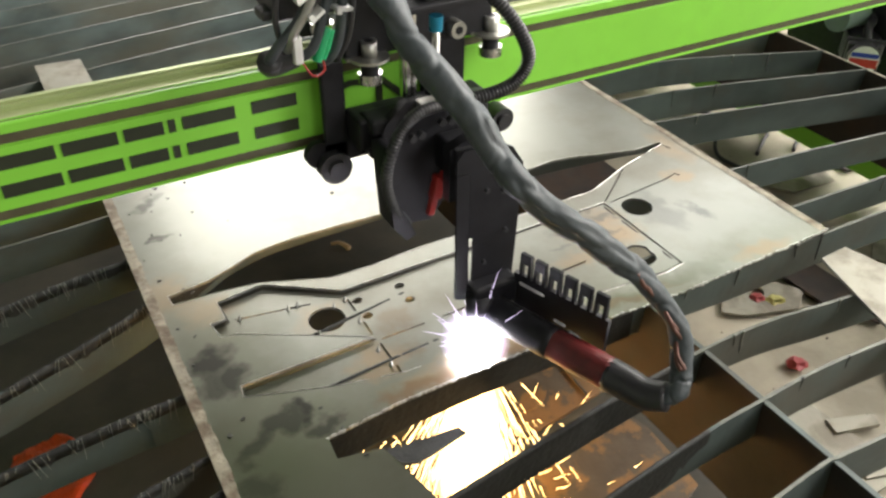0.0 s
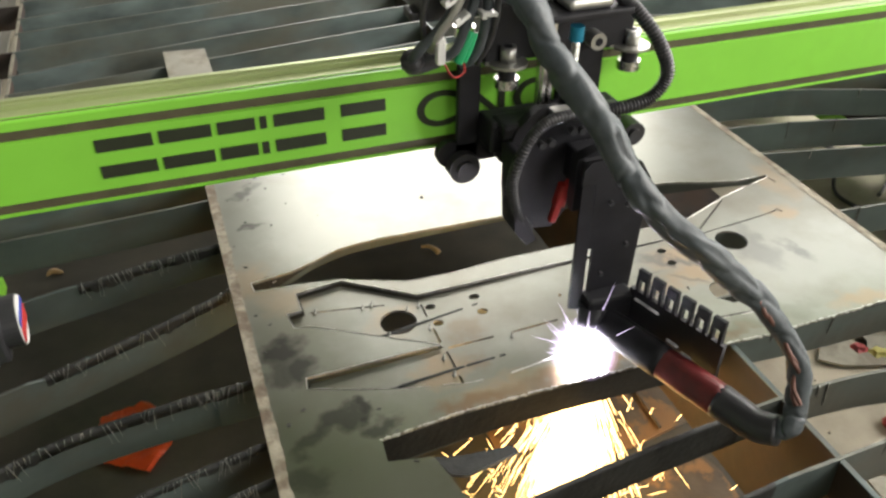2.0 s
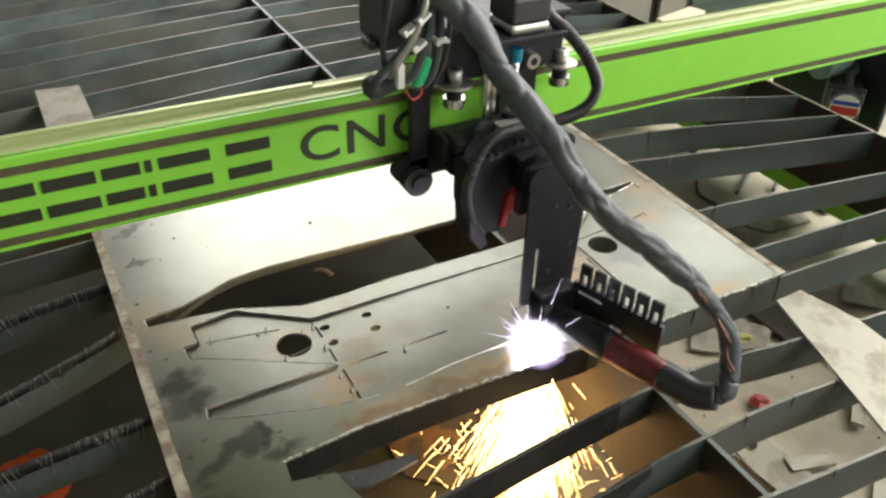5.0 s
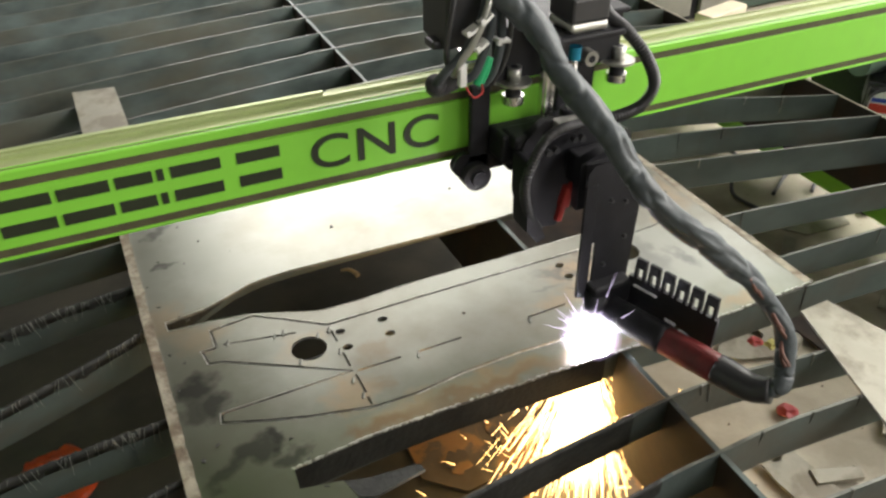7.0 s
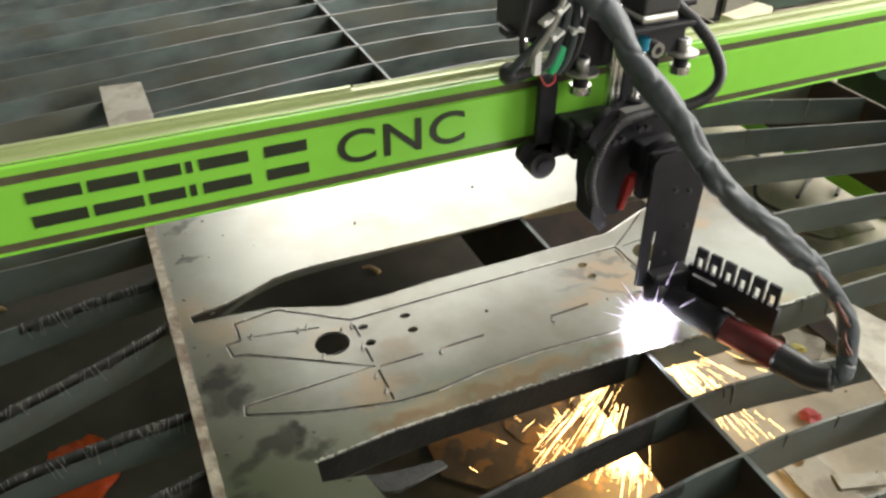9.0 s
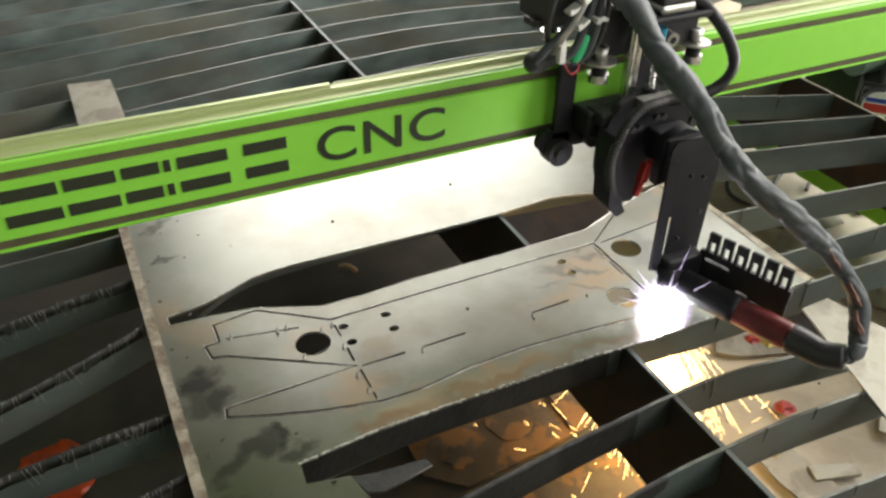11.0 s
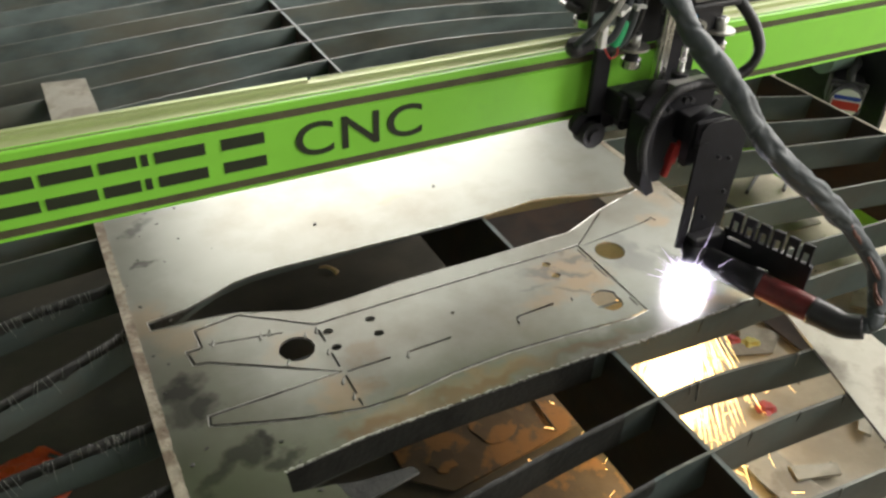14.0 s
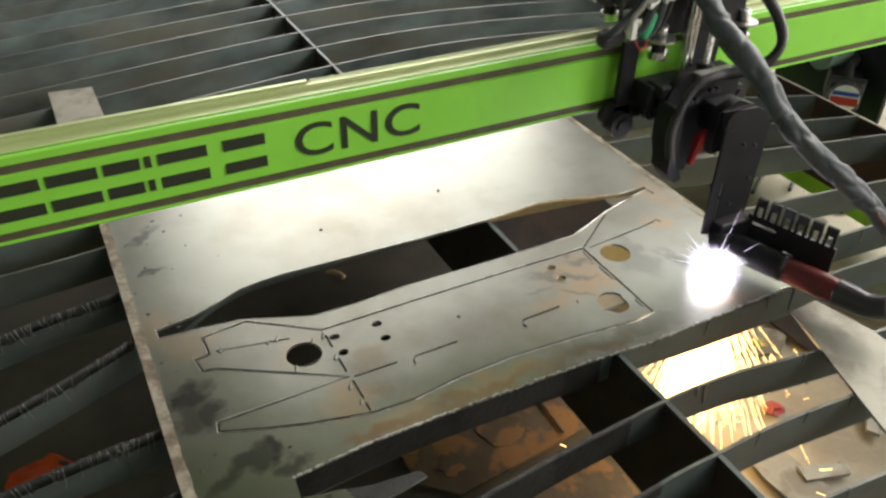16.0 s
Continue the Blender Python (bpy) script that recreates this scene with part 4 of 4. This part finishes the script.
    for pts in ([(-0.028, -0.05, 0.41), (-0.040, -0.06, 0.37), (-0.046, -0.06, 0.335), (-0.040, -0.055, 0.305)], [(0.014, -0.052, 0.40), (0.016, -0.064, 0.355), (0.012, -0.064, 0.318), (0.002, -0.058, 0.292)]):
        part("lead", tube(bmesh.new(), smoothpath(pts, 8), 0.0026, 8), PLASTIC, c, "thin black lead", True)
    # corrugated conduit
    pts = [(0.118, -0.055, 0.354), (0.126, -0.062, 0.340), (0.142, -0.070, 0.326), (0.162, -0.080, 0.300), (0.173, -0.085, 0.271), (0.159, -0.085, 0.250), (0.127, -0.085, 0.244), (0.097, -0.080, 0.243),
           (0.060, -0.086, 0.243), (0.040, -0.088, 0.226), (0.028, -0.088, 0.19), (0.036, -0.086, 0.155), (0.05, -0.083, 0.13)]
    bm = tube(bmesh.new(), smoothpath(pts[:8], 40), lambda s, a: 0.0058 + 0.0010 * math.sin(s * 420), 12)
    part("corrugated_conduit", bm, PLASTIC, c, "black corrugated conduit", True)
    bm = tube(bmesh.new(), smoothpath(pts[7:], 36), lambda s, a: 0.0050 + 0.0009 * math.sin(s * 330), 10)
    part("corrugated_conduit", bm, PLASTIC, c, "black corrugated conduit", True)
    return c


CARRIAGE = carriage()


def torch():
    t = empty("plasma_torch", "plasma torch with a red handle and dark burnt head", "torch")
    a, b = Vector((0.118, -0.126, 0.034)), Vector((0.176, -0.292, 0.034))
    bm = bmesh.new()
    tube(bm, [a.lerp(b, k / 20) for k in range(10)], lambda s, q: 0.0165 + 0.001 * math.sin(q * 3), 18)
    part("neck", bm, BLACK, t, "burnt black neck", True)
    bm = bmesh.new()
    tube(bm, [a.lerp(b, 0.43 + 0.37 * k / 12) for k in range(13)], lambda s, q: 0.0165 - 0.0015 * abs(s - 0.5) + 0.0008 * math.sin(q * 4), 18)
    part("handle", bm, DARKRED, t, "sooty red plastic handle", True)
    bm = bmesh.new()
    tube(bm, smoothpath([a.lerp(b, 0.79), a.lerp(b, 0.9), a.lerp(b, 1.0), (0.186, -0.308, 0.040)], 6), lambda s, q: 0.0165 - 0.003 * s, 16)
    part("boot", bm, PLASTIC, t, "black rubber boot", True)
    bm = cyl(bmesh.new(), (0.100, -0.128, 0.024), (0.106, -0.126, 0.055), 0.009, 20, 0.014)
    cyl(bm, (0.098, -0.130, 0.012), (0.100, -0.128, 0.024), 0.005, 16, 0.009)
    part("nozzle", bm, BLACK, t, "burnt nozzle", True)
    return t


TORCH = torch()


def torch_cable():
    pts = [(-0.07, 0.05, 0.50), (-0.03, -0.02, 0.435), (0.001, -0.065, 0.385), (0.030, -0.089, 0.350), (0.038, -0.108, 0.325), (0.053, -0.143, 0.295), (0.068, -0.165, 0.270), (0.077, -0.186, 0.245),
           (0.098, -0.213, 0.215), (0.139, -0.233, 0.180), (0.171, -0.250, 0.150), (0.196, -0.266, 0.120), (0.207, -0.286, 0.090), (0.201, -0.303, 0.064), (0.192, -0.312, 0.048), (0.182, -0.304, 0.038)]
    path = smoothpath(pts, 26)

    def wrinkled(s, a):
        r = 0.0118 if s < 0.62 else 0.0118 - 0.0026 * min(1, (s - 0.62) / 0.15)
        q = Vector((s * 22, math.cos(a) * 0.7, math.sin(a) * 0.7))
        fold = max(0.0, 1 - 5.5 * abs(noise.noise(q * 0.9 + Vector((3, 0, 1)))))
        nick = max(0.0, 1 - 6 * abs(noise.noise(q * 2.9 + Vector((0, 5, 2)))))
        return r * (1.03 + 0.20 * noise.noise(q * 0.8) - 0.20 * fold - 0.03 * nick + 0.07 * math.cos(2 * a + s * 26))
    t = empty("torch_cable", "torch cable in a wrinkled grey plastic sleeve", "cable")
    part("sleeve", tube(bmesh.new(), path, wrinkled, 32), SLEEVE, t, "wrinkled grey sleeve", True)
    braid = mat("copper_braid", (0.13, 0.065, 0.05), 0.45, 0.4, 0.3, 120)
    for k in range(2):
        bm = bmesh.new()
        sub = [p + Vector((-0.0068 + 0.0026 * math.sin(i * 0.25 + k * 1.3), -0.0045 + 0.0026 * math.cos(i * 0.2 + k), 0.004)) for i, p in enumerate(path[262:338])]
        tube(bm, sub, 0.0022, 6)
        part("inner_lead", bm, braid, t, "exposed copper-coloured lead", True)
    return t


CABLE = torch_cable()


# ---- the arc and its sparks ----
def plasma_arc():
    t = empty("plasma_arc", "blinding white and violet plasma arc at the cut", "plasma arc")
    c = (0.096, -0.137, 0.008)

    def cap(r, rough):
        bm = ball(bmesh.new(), c, r, 4, rough)
        for v in bm.verts:
            v.co.z = max(v.co.z, 0.0006)
        return bm
    # core ball is wider than the arc, to fill its overexposed glare
    part("core", cap(0.0235, 0.06), ARC, t, "white-hot core, widened to the size of its glare", True)
    # nested see-through shells imitate the lens bloom, fainter outwards
    for r, bloom in zip((0.0258, 0.0282, 0.0310, 0.0340), HALO):
        part("bloom", cap(r, 0.06), bloom, t, "violet shell of painted bloom around the arc", True)
    # thin glowing needles imitate the star-shaped glare of the arc
    rnd = random.Random(8)
    bm = bmesh.new()
    for k in range(150):
        az, el = rnd.uniform(0, 2 * math.pi), math.asin(rnd.uniform(0.01, 0.97))
        d = Vector((math.cos(az) * math.cos(el), math.sin(az) * math.cos(el), math.sin(el)))
        far = 0.027 + min(0.03, rnd.expovariate(1 / 0.007)) + (rnd.uniform(0.015, 0.045) if k % 14 == 0 else 0)
        cyl(bm, Vector(c) + d * 0.015, Vector(c) + d * far, rnd.uniform(0.0006, 0.0012) if far < 0.050 else 0.0007, 5, 0.00003)
    tagged(part("spikes", bm, RAYS, t, "bright needles for the star of glare around the arc"), kind="stuff")
    return t


PLASMA = plasma_arc()


def spark_fan(seed, count, spread, hot):
    rnd = random.Random(seed)
    bm = bmesh.new()
    for _ in range(count):
        az, el = rnd.uniform(0, 2 * math.pi), abs(rnd.gauss(0, spread))
        d = Vector((math.sin(el) * math.cos(az), math.sin(el) * math.sin(az), -math.cos(el)))
        if el > 0.8:
            continue
        s = rnd.uniform(0.012, 0.235) / -d.z
        ln = rnd.uniform(0.014, 0.060)
        p = d * s + Vector((0, 0, -0.15 * el * s))
        q = p + (d + Vector((0, 0, -0.3 * el))).normalized() * ln
        if p.z > -0.008 - 0.08 * max(0, el - 0.2) or q.z < FZ + 0.012:
            continue
        cyl(bm, p, q, rnd.uniform(0.0002, 0.00042), 4, 0.0001)
    ob = part("sparks", bm, HOT if hot else SPARK)
    return tagged(ob, "stream of glowing orange sparks falling under the cut", "sparks", "spark streams", "stuff")


def spark_bounce(seed, count):
    """Sparks that skip outwards over the floor."""
    rnd = random.Random(seed)
    bm = bmesh.new()
    for _ in range(count):
        az, r, h = rnd.uniform(0, 2 * math.pi), 0.03 + abs(rnd.gauss(0, 0.10)), rnd.uniform(0.014, 0.06)
        p = Vector((r * math.cos(az), r * math.sin(az), FZ + h))
        q = p + Vector((math.cos(az), math.sin(az), rnd.uniform(0.1, 1.4))).normalized() * rnd.uniform(0.006, 0.022)
        cyl(bm, p, q, rnd.uniform(0.0002, 0.0005), 4, 0.00015)
    return tagged(part("sparks", bm, SPARK), "glowing orange sparks skipping over the floor", "sparks", "spark streams", "stuff")


SPARKS = [spark_fan(1, 1500, 0.08, True), spark_fan(2, 1500, 0.11, True), spark_fan(3, 1600, 0.18, True), spark_fan(4, 700, 0.26, True), spark_fan(5, 380, 0.30, False), spark_bounce(6, 100), spark_fan(7, 70, 0.11, True), spark_fan(8, 110, 0.24, False)]


# ---- things on the table and the floor ----
def lying_sheet(name, loop, z, thick, material, label, category, group="", tilt=None, holes=()):
    cx, cy = sum(p[0] for p in loop) / len(loop), sum(p[1] for p in loop) / len(loop)
    mv = lambda l: [(x - cx, y - cy) for x, y in l]
    ob = flat(name, [mv(loop)] + [mv(h) for h in holes], thick, thick, material)
    ob.matrix_world = pose(cx, cy, z, *(tilt or (0, 0, 0)))
    return tagged(ob, label, category, group)


YELLOW = mat("yellow_wrapper", (0.42, 0.39, 0.12), 0.5, 0.0, 0.3, 60)
FADED = mat("faded_red_plastic", (0.34, 0.055, 0.06), 0.5, 0.0, 0.3, 60)


DRY = [(-0.113, 1.382, 10), (-0.076, 1.412, 30)]


def table_pieces():
    lying_sheet("steel_strip", [(0.129, 1.650), (0.200, 1.644), (0.203, 1.42), (0.131, 1.42)], -0.003, 0.004, OFFCUT, "pale steel strip lying across the slats", "steel strip")
    lying_sheet("steel_offcut", [(0.845, 0.653), (0.888, 0.655), (0.905, 0.585), (0.90, 0.52), (0.87, 0.42), (0.77, 0.42)], -0.003, 0.003, (OFFCUT, EDGE), "long stained steel offcut lying on the slats", "steel offcut")
    lying_sheet("cut_offcut", [(0.281, 0.650), (0.303, 0.6445), (0.352, 0.640), (0.355, 0.631), (0.302, 0.622), (0.289, 0.628)], -0.0072, 0.003, (BURNT, EDGE), "narrow dark offcut lying beside the cut", "steel offcut")
    # rusty plates and scraps on the floor below
    lying_sheet("rusty_plate", [(0.425, 0.861), (0.681, 0.862), (0.680, 0.780), (0.594, 0.767), (0.467, 0.753), (0.422, 0.794)], FZ + 0.009, 0.004, RUSTY, "rust-brown scrap plate on the floor", "scrap plate", "scrap on the floor")
    lying_sheet("rusty_plate", [(0.45, 0.735), (0.66, 0.742), (0.672, 0.695), (0.665, 0.60), (0.56, 0.56), (0.47, 0.62)], FZ + 0.009, 0.004, RUSTY, "rust-brown scrap plate on the floor", "scrap plate", "scrap on the floor")
    lying_sheet("round_blank", circle(0.565, 0.825, 0.032, 24, 0.004), FZ + 0.0132, 0.0016, RUSTY, "round rusty blank on a scrap plate", "scrap plate", "scrap on the floor")
    lying_sheet("round_blank", circle(0.475, 0.80, 0.018, 18, 0.004), FZ + 0.0132, 0.0016, RUSTY, "round rusty blank on a scrap plate", "scrap plate", "scrap on the floor")
    bm = cyl(bmesh.new(), (0.641, 0.848, FZ + 0.016), (0.637, 0.78, FZ + 0.016), 0.002, 8)
    tagged(part("steel_rod", bm, RUSTY), "thin rusty rod on a scrap plate", "steel rod", "scrap on the floor")
    rnd = random.Random(12)
    wide = [[(0.97, 0.865), (1.023, 0.865), (1.084, 0.802), (1.037, 0.772), (0.955, 0.799), (0.927, 0.822)], [(0.838, 0.655), (0.852, 0.668), (0.872, 0.668), (0.888, 0.652), (0.905, 0.49), (0.846, 0.49), (0.834, 0.6)],
            [(1.295, 1.075), (1.426, 1.073), (1.398, 1.002), (1.297, 1.009), (1.27, 1.047)], [(1.468, 1.134), (1.56, 1.19), (1.644, 1.203), (1.615, 1.133), (1.52, 1.09)],
            [(1.44, 1.58), (1.66, 1.66), (1.70, 1.58), (1.50, 1.50)], [(1.24, 0.80), (1.33, 0.86), (1.40, 0.80), (1.30, 0.74)], [(0.90, 0.47), (0.97, 0.52), (1.02, 0.46), (0.95, 0.42)]]
    for k, loop in enumerate(wide):
        cx, cy = sum(p[0] for p in loop) / len(loop), sum(p[1] for p in loop) / len(loop)
        lying_sheet("steel_offcut", loop, FZ + 0.004 + 0.002 * k % 0.004, 0.003, OFFCUT, "dull steel offcut lying on the concrete floor", "steel offcut", "scrap on the floor", (rnd.uniform(-1, 1), rnd.uniform(-1, 1), 0),
                    [circle(0.860, 0.640, 0.015, 18)] if k == 1 else [circle(cx + 0.012, cy + 0.014, 0.013, 16)] if k in (0, 3) else ())
    # last outline: added dark sheet that darkens the floor seen through the opening
    for loop in ([(1.077, 0.852), (1.152, 0.848), (1.148, 0.701), (1.113, 0.688), (1.077, 0.761)], [(1.454, 1.076), (1.574, 1.048), (1.525, 1.001), (1.444, 1.011)], [(0.70, 0.70), (0.78, 0.72), (0.80, 0.66), (0.72, 0.63)], [(0.73, 1.12), (1.05, 1.14), (1.06, 1.44), (0.73, 1.42)]):
        lying_sheet("dark_floor_piece", loop, FZ + 0.005, 0.004, WEB, "dark rusty offcut or added darkening sheet on the concrete floor", "steel offcut", "scrap on the floor", (rnd.uniform(-2, 2), rnd.uniform(-2, 2), 0))
    for loop in ([(0.884, 0.596), (0.949, 0.573), (0.94, 0.557), (0.877, 0.574)], [(0.855, 0.523), (0.915, 0.505), (0.91, 0.49), (0.851, 0.508)], [(1.17, 0.95), (1.25, 1.02), (1.26, 1.0), (1.18, 0.93)],
                 [(1.02, 0.60), (1.10, 0.66), (1.11, 0.645), (1.03, 0.585)], [(0.96, 0.66), (1.03, 0.655), (1.03, 0.64), (0.96, 0.645)]):
        lying_sheet("steel_bar", loop, FZ + 0.006, 0.006, OFFCUT, "short flat steel bar lying on the floor", "steel bar", "scrap on the floor", (0, rnd.uniform(-2, 2), 0))
    for x, y, s in ((1.0, 0.822, 0.011), (0.938, 0.69, 0.013), (0.871, 0.525, 0.009), (1.506, 1.199, 0.012), (1.16, 1.02, 0.010)):
        bm = ball(bmesh.new(), (0, 0, 0), s, 2, 0.7)
        ob = part("red_scrap", bm, FADED)
        ob.matrix_world = Matrix.Translation((x, y, FZ + s * 0.6)) @ Matrix.Diagonal((1, 1, 0.55, 1))
        tagged(ob, "crumpled red plastic scrap on the floor", "plastic scrap", "scrap on the floor")
    for x, y, s, mt, lb in ((1.021, 0.805, 0.012, YELLOW, "crumpled yellow wrapper on the floor"), (1.489, 1.208, 0.011, CREAM, "crumpled white paper on the floor")):
        ob = part("wrapper", ball(bmesh.new(), (0, 0, 0), s, 2, 0.8), mt)
        ob.matrix_world = Matrix.Translation((x, y, FZ + s * 0.5)) @ Matrix.Diagonal((1.2, 1, 0.5, 1))
        tagged(ob, lb, "wrapper", "scrap on the floor")
    bm = bmesh.new()
    for _ in range(150):
        x, y = rnd.uniform(0.66, 1.7), rnd.uniform(0.35, 1.5)
        ball(bm, (x, y, FZ + 0.001), rnd.uniform(0.0006, 0.0018), 1, 0.6)
    tagged(part("floor_grit", bm, WEB), "dark grit scattered on the concrete floor", "grit", kind="stuff")
    # cards and boxes beyond the table's side
    for x, y, sx, sy, sz, rz in ((1.62, 1.12, 0.05, 0.09, 0.10, 25), (1.70, 1.75, 0.16, 0.05, 0.14, 15)):
        ob = part("cardboard_box", boxed((0, 0, sz / 2), (sx, sy, sz), bevel=0.003), CREAM)
        ob.matrix_world = pose(x, y, FZ + 0.004, 0, 0, rz)
        tagged(ob, "torn cream cardboard on the floor beside the table", "cardboard", "cardboard pieces")
    cb = empty("steel_cabinet", "dull grey steel cabinet standing beyond the table", "cabinet", at=(1.80, 2.17, FZ + 0.004))
    part("body", boxed((0, 0, 0.6), (0.34, 0.30, 1.2), bevel=0.006), BLACK, cb, "dark cabinet body")
    part("door", boxed((-0.07, -0.160, 0.6), (0.19, 0.016, 1.16), bevel=0.003), GREYPANEL, cb, "grey steel door")
    part("door", boxed((0.113, -0.160, 0.6), (0.104, 0.016, 1.16), bevel=0.003), GREYPANEL, cb, "grey steel door")
    part("handle", boxed((0.075, -0.172, 0.75), (0.012, 0.016, 0.11), bevel=0.002), ZINC, cb)
    gc = empty("green_cabinet", "dark green steel cabinet standing beyond the table", "cabinet", at=(2.26, 2.20, FZ + 0.004))
    part("body", boxed((0, 0, 0.6), (0.54, 0.34, 1.2), bevel=0.008), DARKGREEN, gc)
    for x in (-0.13, 0.13):
        part("door", boxed((x, -0.176, 0.6), (0.25, 0.012, 1.12), bevel=0.003), DARKGREEN, gc)
    # foil packet
    bm = bmesh.new()
    cs = [Vector(p) for p in ((-0.056, 0.969), (0.015, 0.925), (0.063, 0.989), (0.018, 1.047), (-0.038, 1.037))]
    n = 18
    grid = {}
    for i in range(n + 1):
        for j in range(n + 1):
            u, v = i / n, j / n
            a = cs[0].lerp(cs[4], v)
            b = cs[1].lerp(cs[2], v / 0.6) if v < 0.6 else cs[2].lerp(cs[3], (v - 0.6) / 0.4)
            p = a.lerp(b, u)
            grid[i, j] = bm.verts.new((p.x, p.y, FZ + 0.014 + 0.005 * noise.noise(Vector((u * 5, v * 5, 2))) + 0.003 * abs(noise.noise(Vector((u * 11, v * 9, 6)))) + 0.006 * math.sin(u * 3.14) * math.sin(v * 3.14)))
    for i in range(n):
        for j in range(n):
            bm.faces.new((grid[i, j], grid[i + 1, j], grid[i + 1, j + 1], grid[i, j + 1]))
    bmesh.ops.solidify(bm, geom=bm.faces[:], thickness=0.003)
    pk = part("foil_packet", bm, PACKET)
    tagged(pk, "crumpled orange foil packet lying on the floor under the slats", "packet")
    bm = bmesh.new()
    for k in range(6):
        box(bm, (-0.006 + 0.007 * k, 0.961 + 0.009 * k, FZ + 0.0325 + 0.0006 * (k % 2)), (0.0055, 0.013, 0.001), pose(0, 0, 0, 0, 0, 52))
    part("print_bars", bm, INK, pk, "dark printed bars")
    # curled dry scraps on the dark floor sheet
    for x, y, turn in DRY:
        bm = tube(bmesh.new(), smoothpath([(0, 0, 0.002), (0.008, 0.004, 0.005), (0.016, 0.003, 0.003), (0.024, -0.002, 0.002)], 5), lambda s, a: 0.0015 + 0.0045 * math.sin(3.1 * s) * abs(math.sin(a / 2)), 8)
        ob = part("dry_scrap", bm, WOOD, None, "", True)
        ob.matrix_world = pose(x, y, FZ + 0.0095, 0, 0, turn)
        tagged(ob, "small dry yellow-brown scrap on the floor", "scrap", "scrap on the floor")
    # brown scrap inside the upper opening
    bm = tube(bmesh.new(), smoothpath([(0, 0, 0), (0.010, -0.008, 0.004), (0.018, -0.018, 0.002), (0.021, -0.026, 0)], 5), lambda s, a: 0.0022 + 0.0028 * s, 8)
    ob = part("brown_scrap", bm, WOOD, None, "", True)
    ob.matrix_world = pose(0.476, 1.262, FZ + 0.013)
    tagged(ob, "small curled brown scrap on the floor", "scrap")
    for k, pts in enumerate(([(1.37, 1.35, 0.004), (1.35, 1.27, 0.03), (1.311, 1.229, 0.02), (1.27, 1.176, 0.004), (1.28, 1.10, 0.004)], [(1.343, 1.145, 0.004), (1.40, 1.18, 0.004), (1.432, 1.202, 0.004), (1.45, 1.27, 0.004)], [(1.42, 1.12, 0.004), (1.457, 1.14, 0.008), (1.559, 1.164, 0.006), (1.66, 1.20, 0.004)])):
        bm = tube(bmesh.new(), smoothpath([(x, y, FZ + z + 0.004) for x, y, z in pts], 10), 0.004, 8)
        tagged(part("floor_cable", bm, PLASTIC, None, "", True), "black cable lying on the floor", "cable", "cables on the floor")


table_pieces()


# ---- everything that moves ----
def motions():
    rnd = random.Random(5)
    walk(CUT_PART, [(t, pose(0.69 * (1 - math.cos(radians(a))), 0, 0.69 * math.sin(radians(a)), 0, a, 0)) for t, a in ((0, -0.75), (3.0, -0.75), (4.2, -0.7), (6.2, -0.05), (7.0, 0.0), (16, 0.0))])
    walk(GANTRY, [(t, pose(0, y, 0)) for t, y, x in TRAVEL])
    for m in (MOTOR_A, MOTOR_B):
        walk(m, [(t, pose(0, y, 0)) for t, y, x in TRAVEL])
    for ob in (CARRIAGE, TORCH, CABLE, PLASMA):
        walk(ob, [(t, pose(x, y, 0)) for t, y, x in TRAVEL])
    for k, ob in enumerate(SPARKS):
        rows = []
        for i in range(81):
            t = i * 0.2
            j = max(i for i, r in enumerate(TRAVEL[:-1]) if r[0] <= t)
            (a, ya, xa), (b, yb, xb) = TRAVEL[j], TRAVEL[j + 1]
            f = (t - a) / (b - a)
            late = max(0, min(1, (t - 10.5) / 3))
            over = max(0, min(1, (t - 7.1) / 0.5, (8.7 - t) / 0.5))
            past = max(0, min(1, (t - 8.4) / 0.4, (12.6 - t) / 2))
            wide = max(0, min(1, (t - 6.8) / 0.5, (9.4 - t) / 0.6))
            lean = late * (3, -6, -1, -9, -6, 0, 32, -6)[k] + over * (-30, -30, -30, -34, -30, 0, 0, 0)[k] + past * (-1, 0, -3, -18, -20, 0, 0, -8)[k] + wide * (0, 0, 0, 0, 0, 0, 46, -48)[k]
            tip = late * (-6, 2, -2, -6, -8, 0, -10, -15)[k] + over * (56, 54, 48, 38, 26, 0, 0, 0)[k] + wide * (0, 0, 0, 0, 0, 0, 4, -14)[k]
            sway = 2.5 if k < 5 else 4 if k > 5 else 0
            rows.append((t, pose(xa + (xb - xa) * f + 0.098, ya + (yb - ya) * f - 0.134, 0, rnd.uniform(-sway, sway) + tip, rnd.uniform(-sway, sway) + lean, rnd.uniform(-20, 20))))
        walk(ob, rows)


motions()
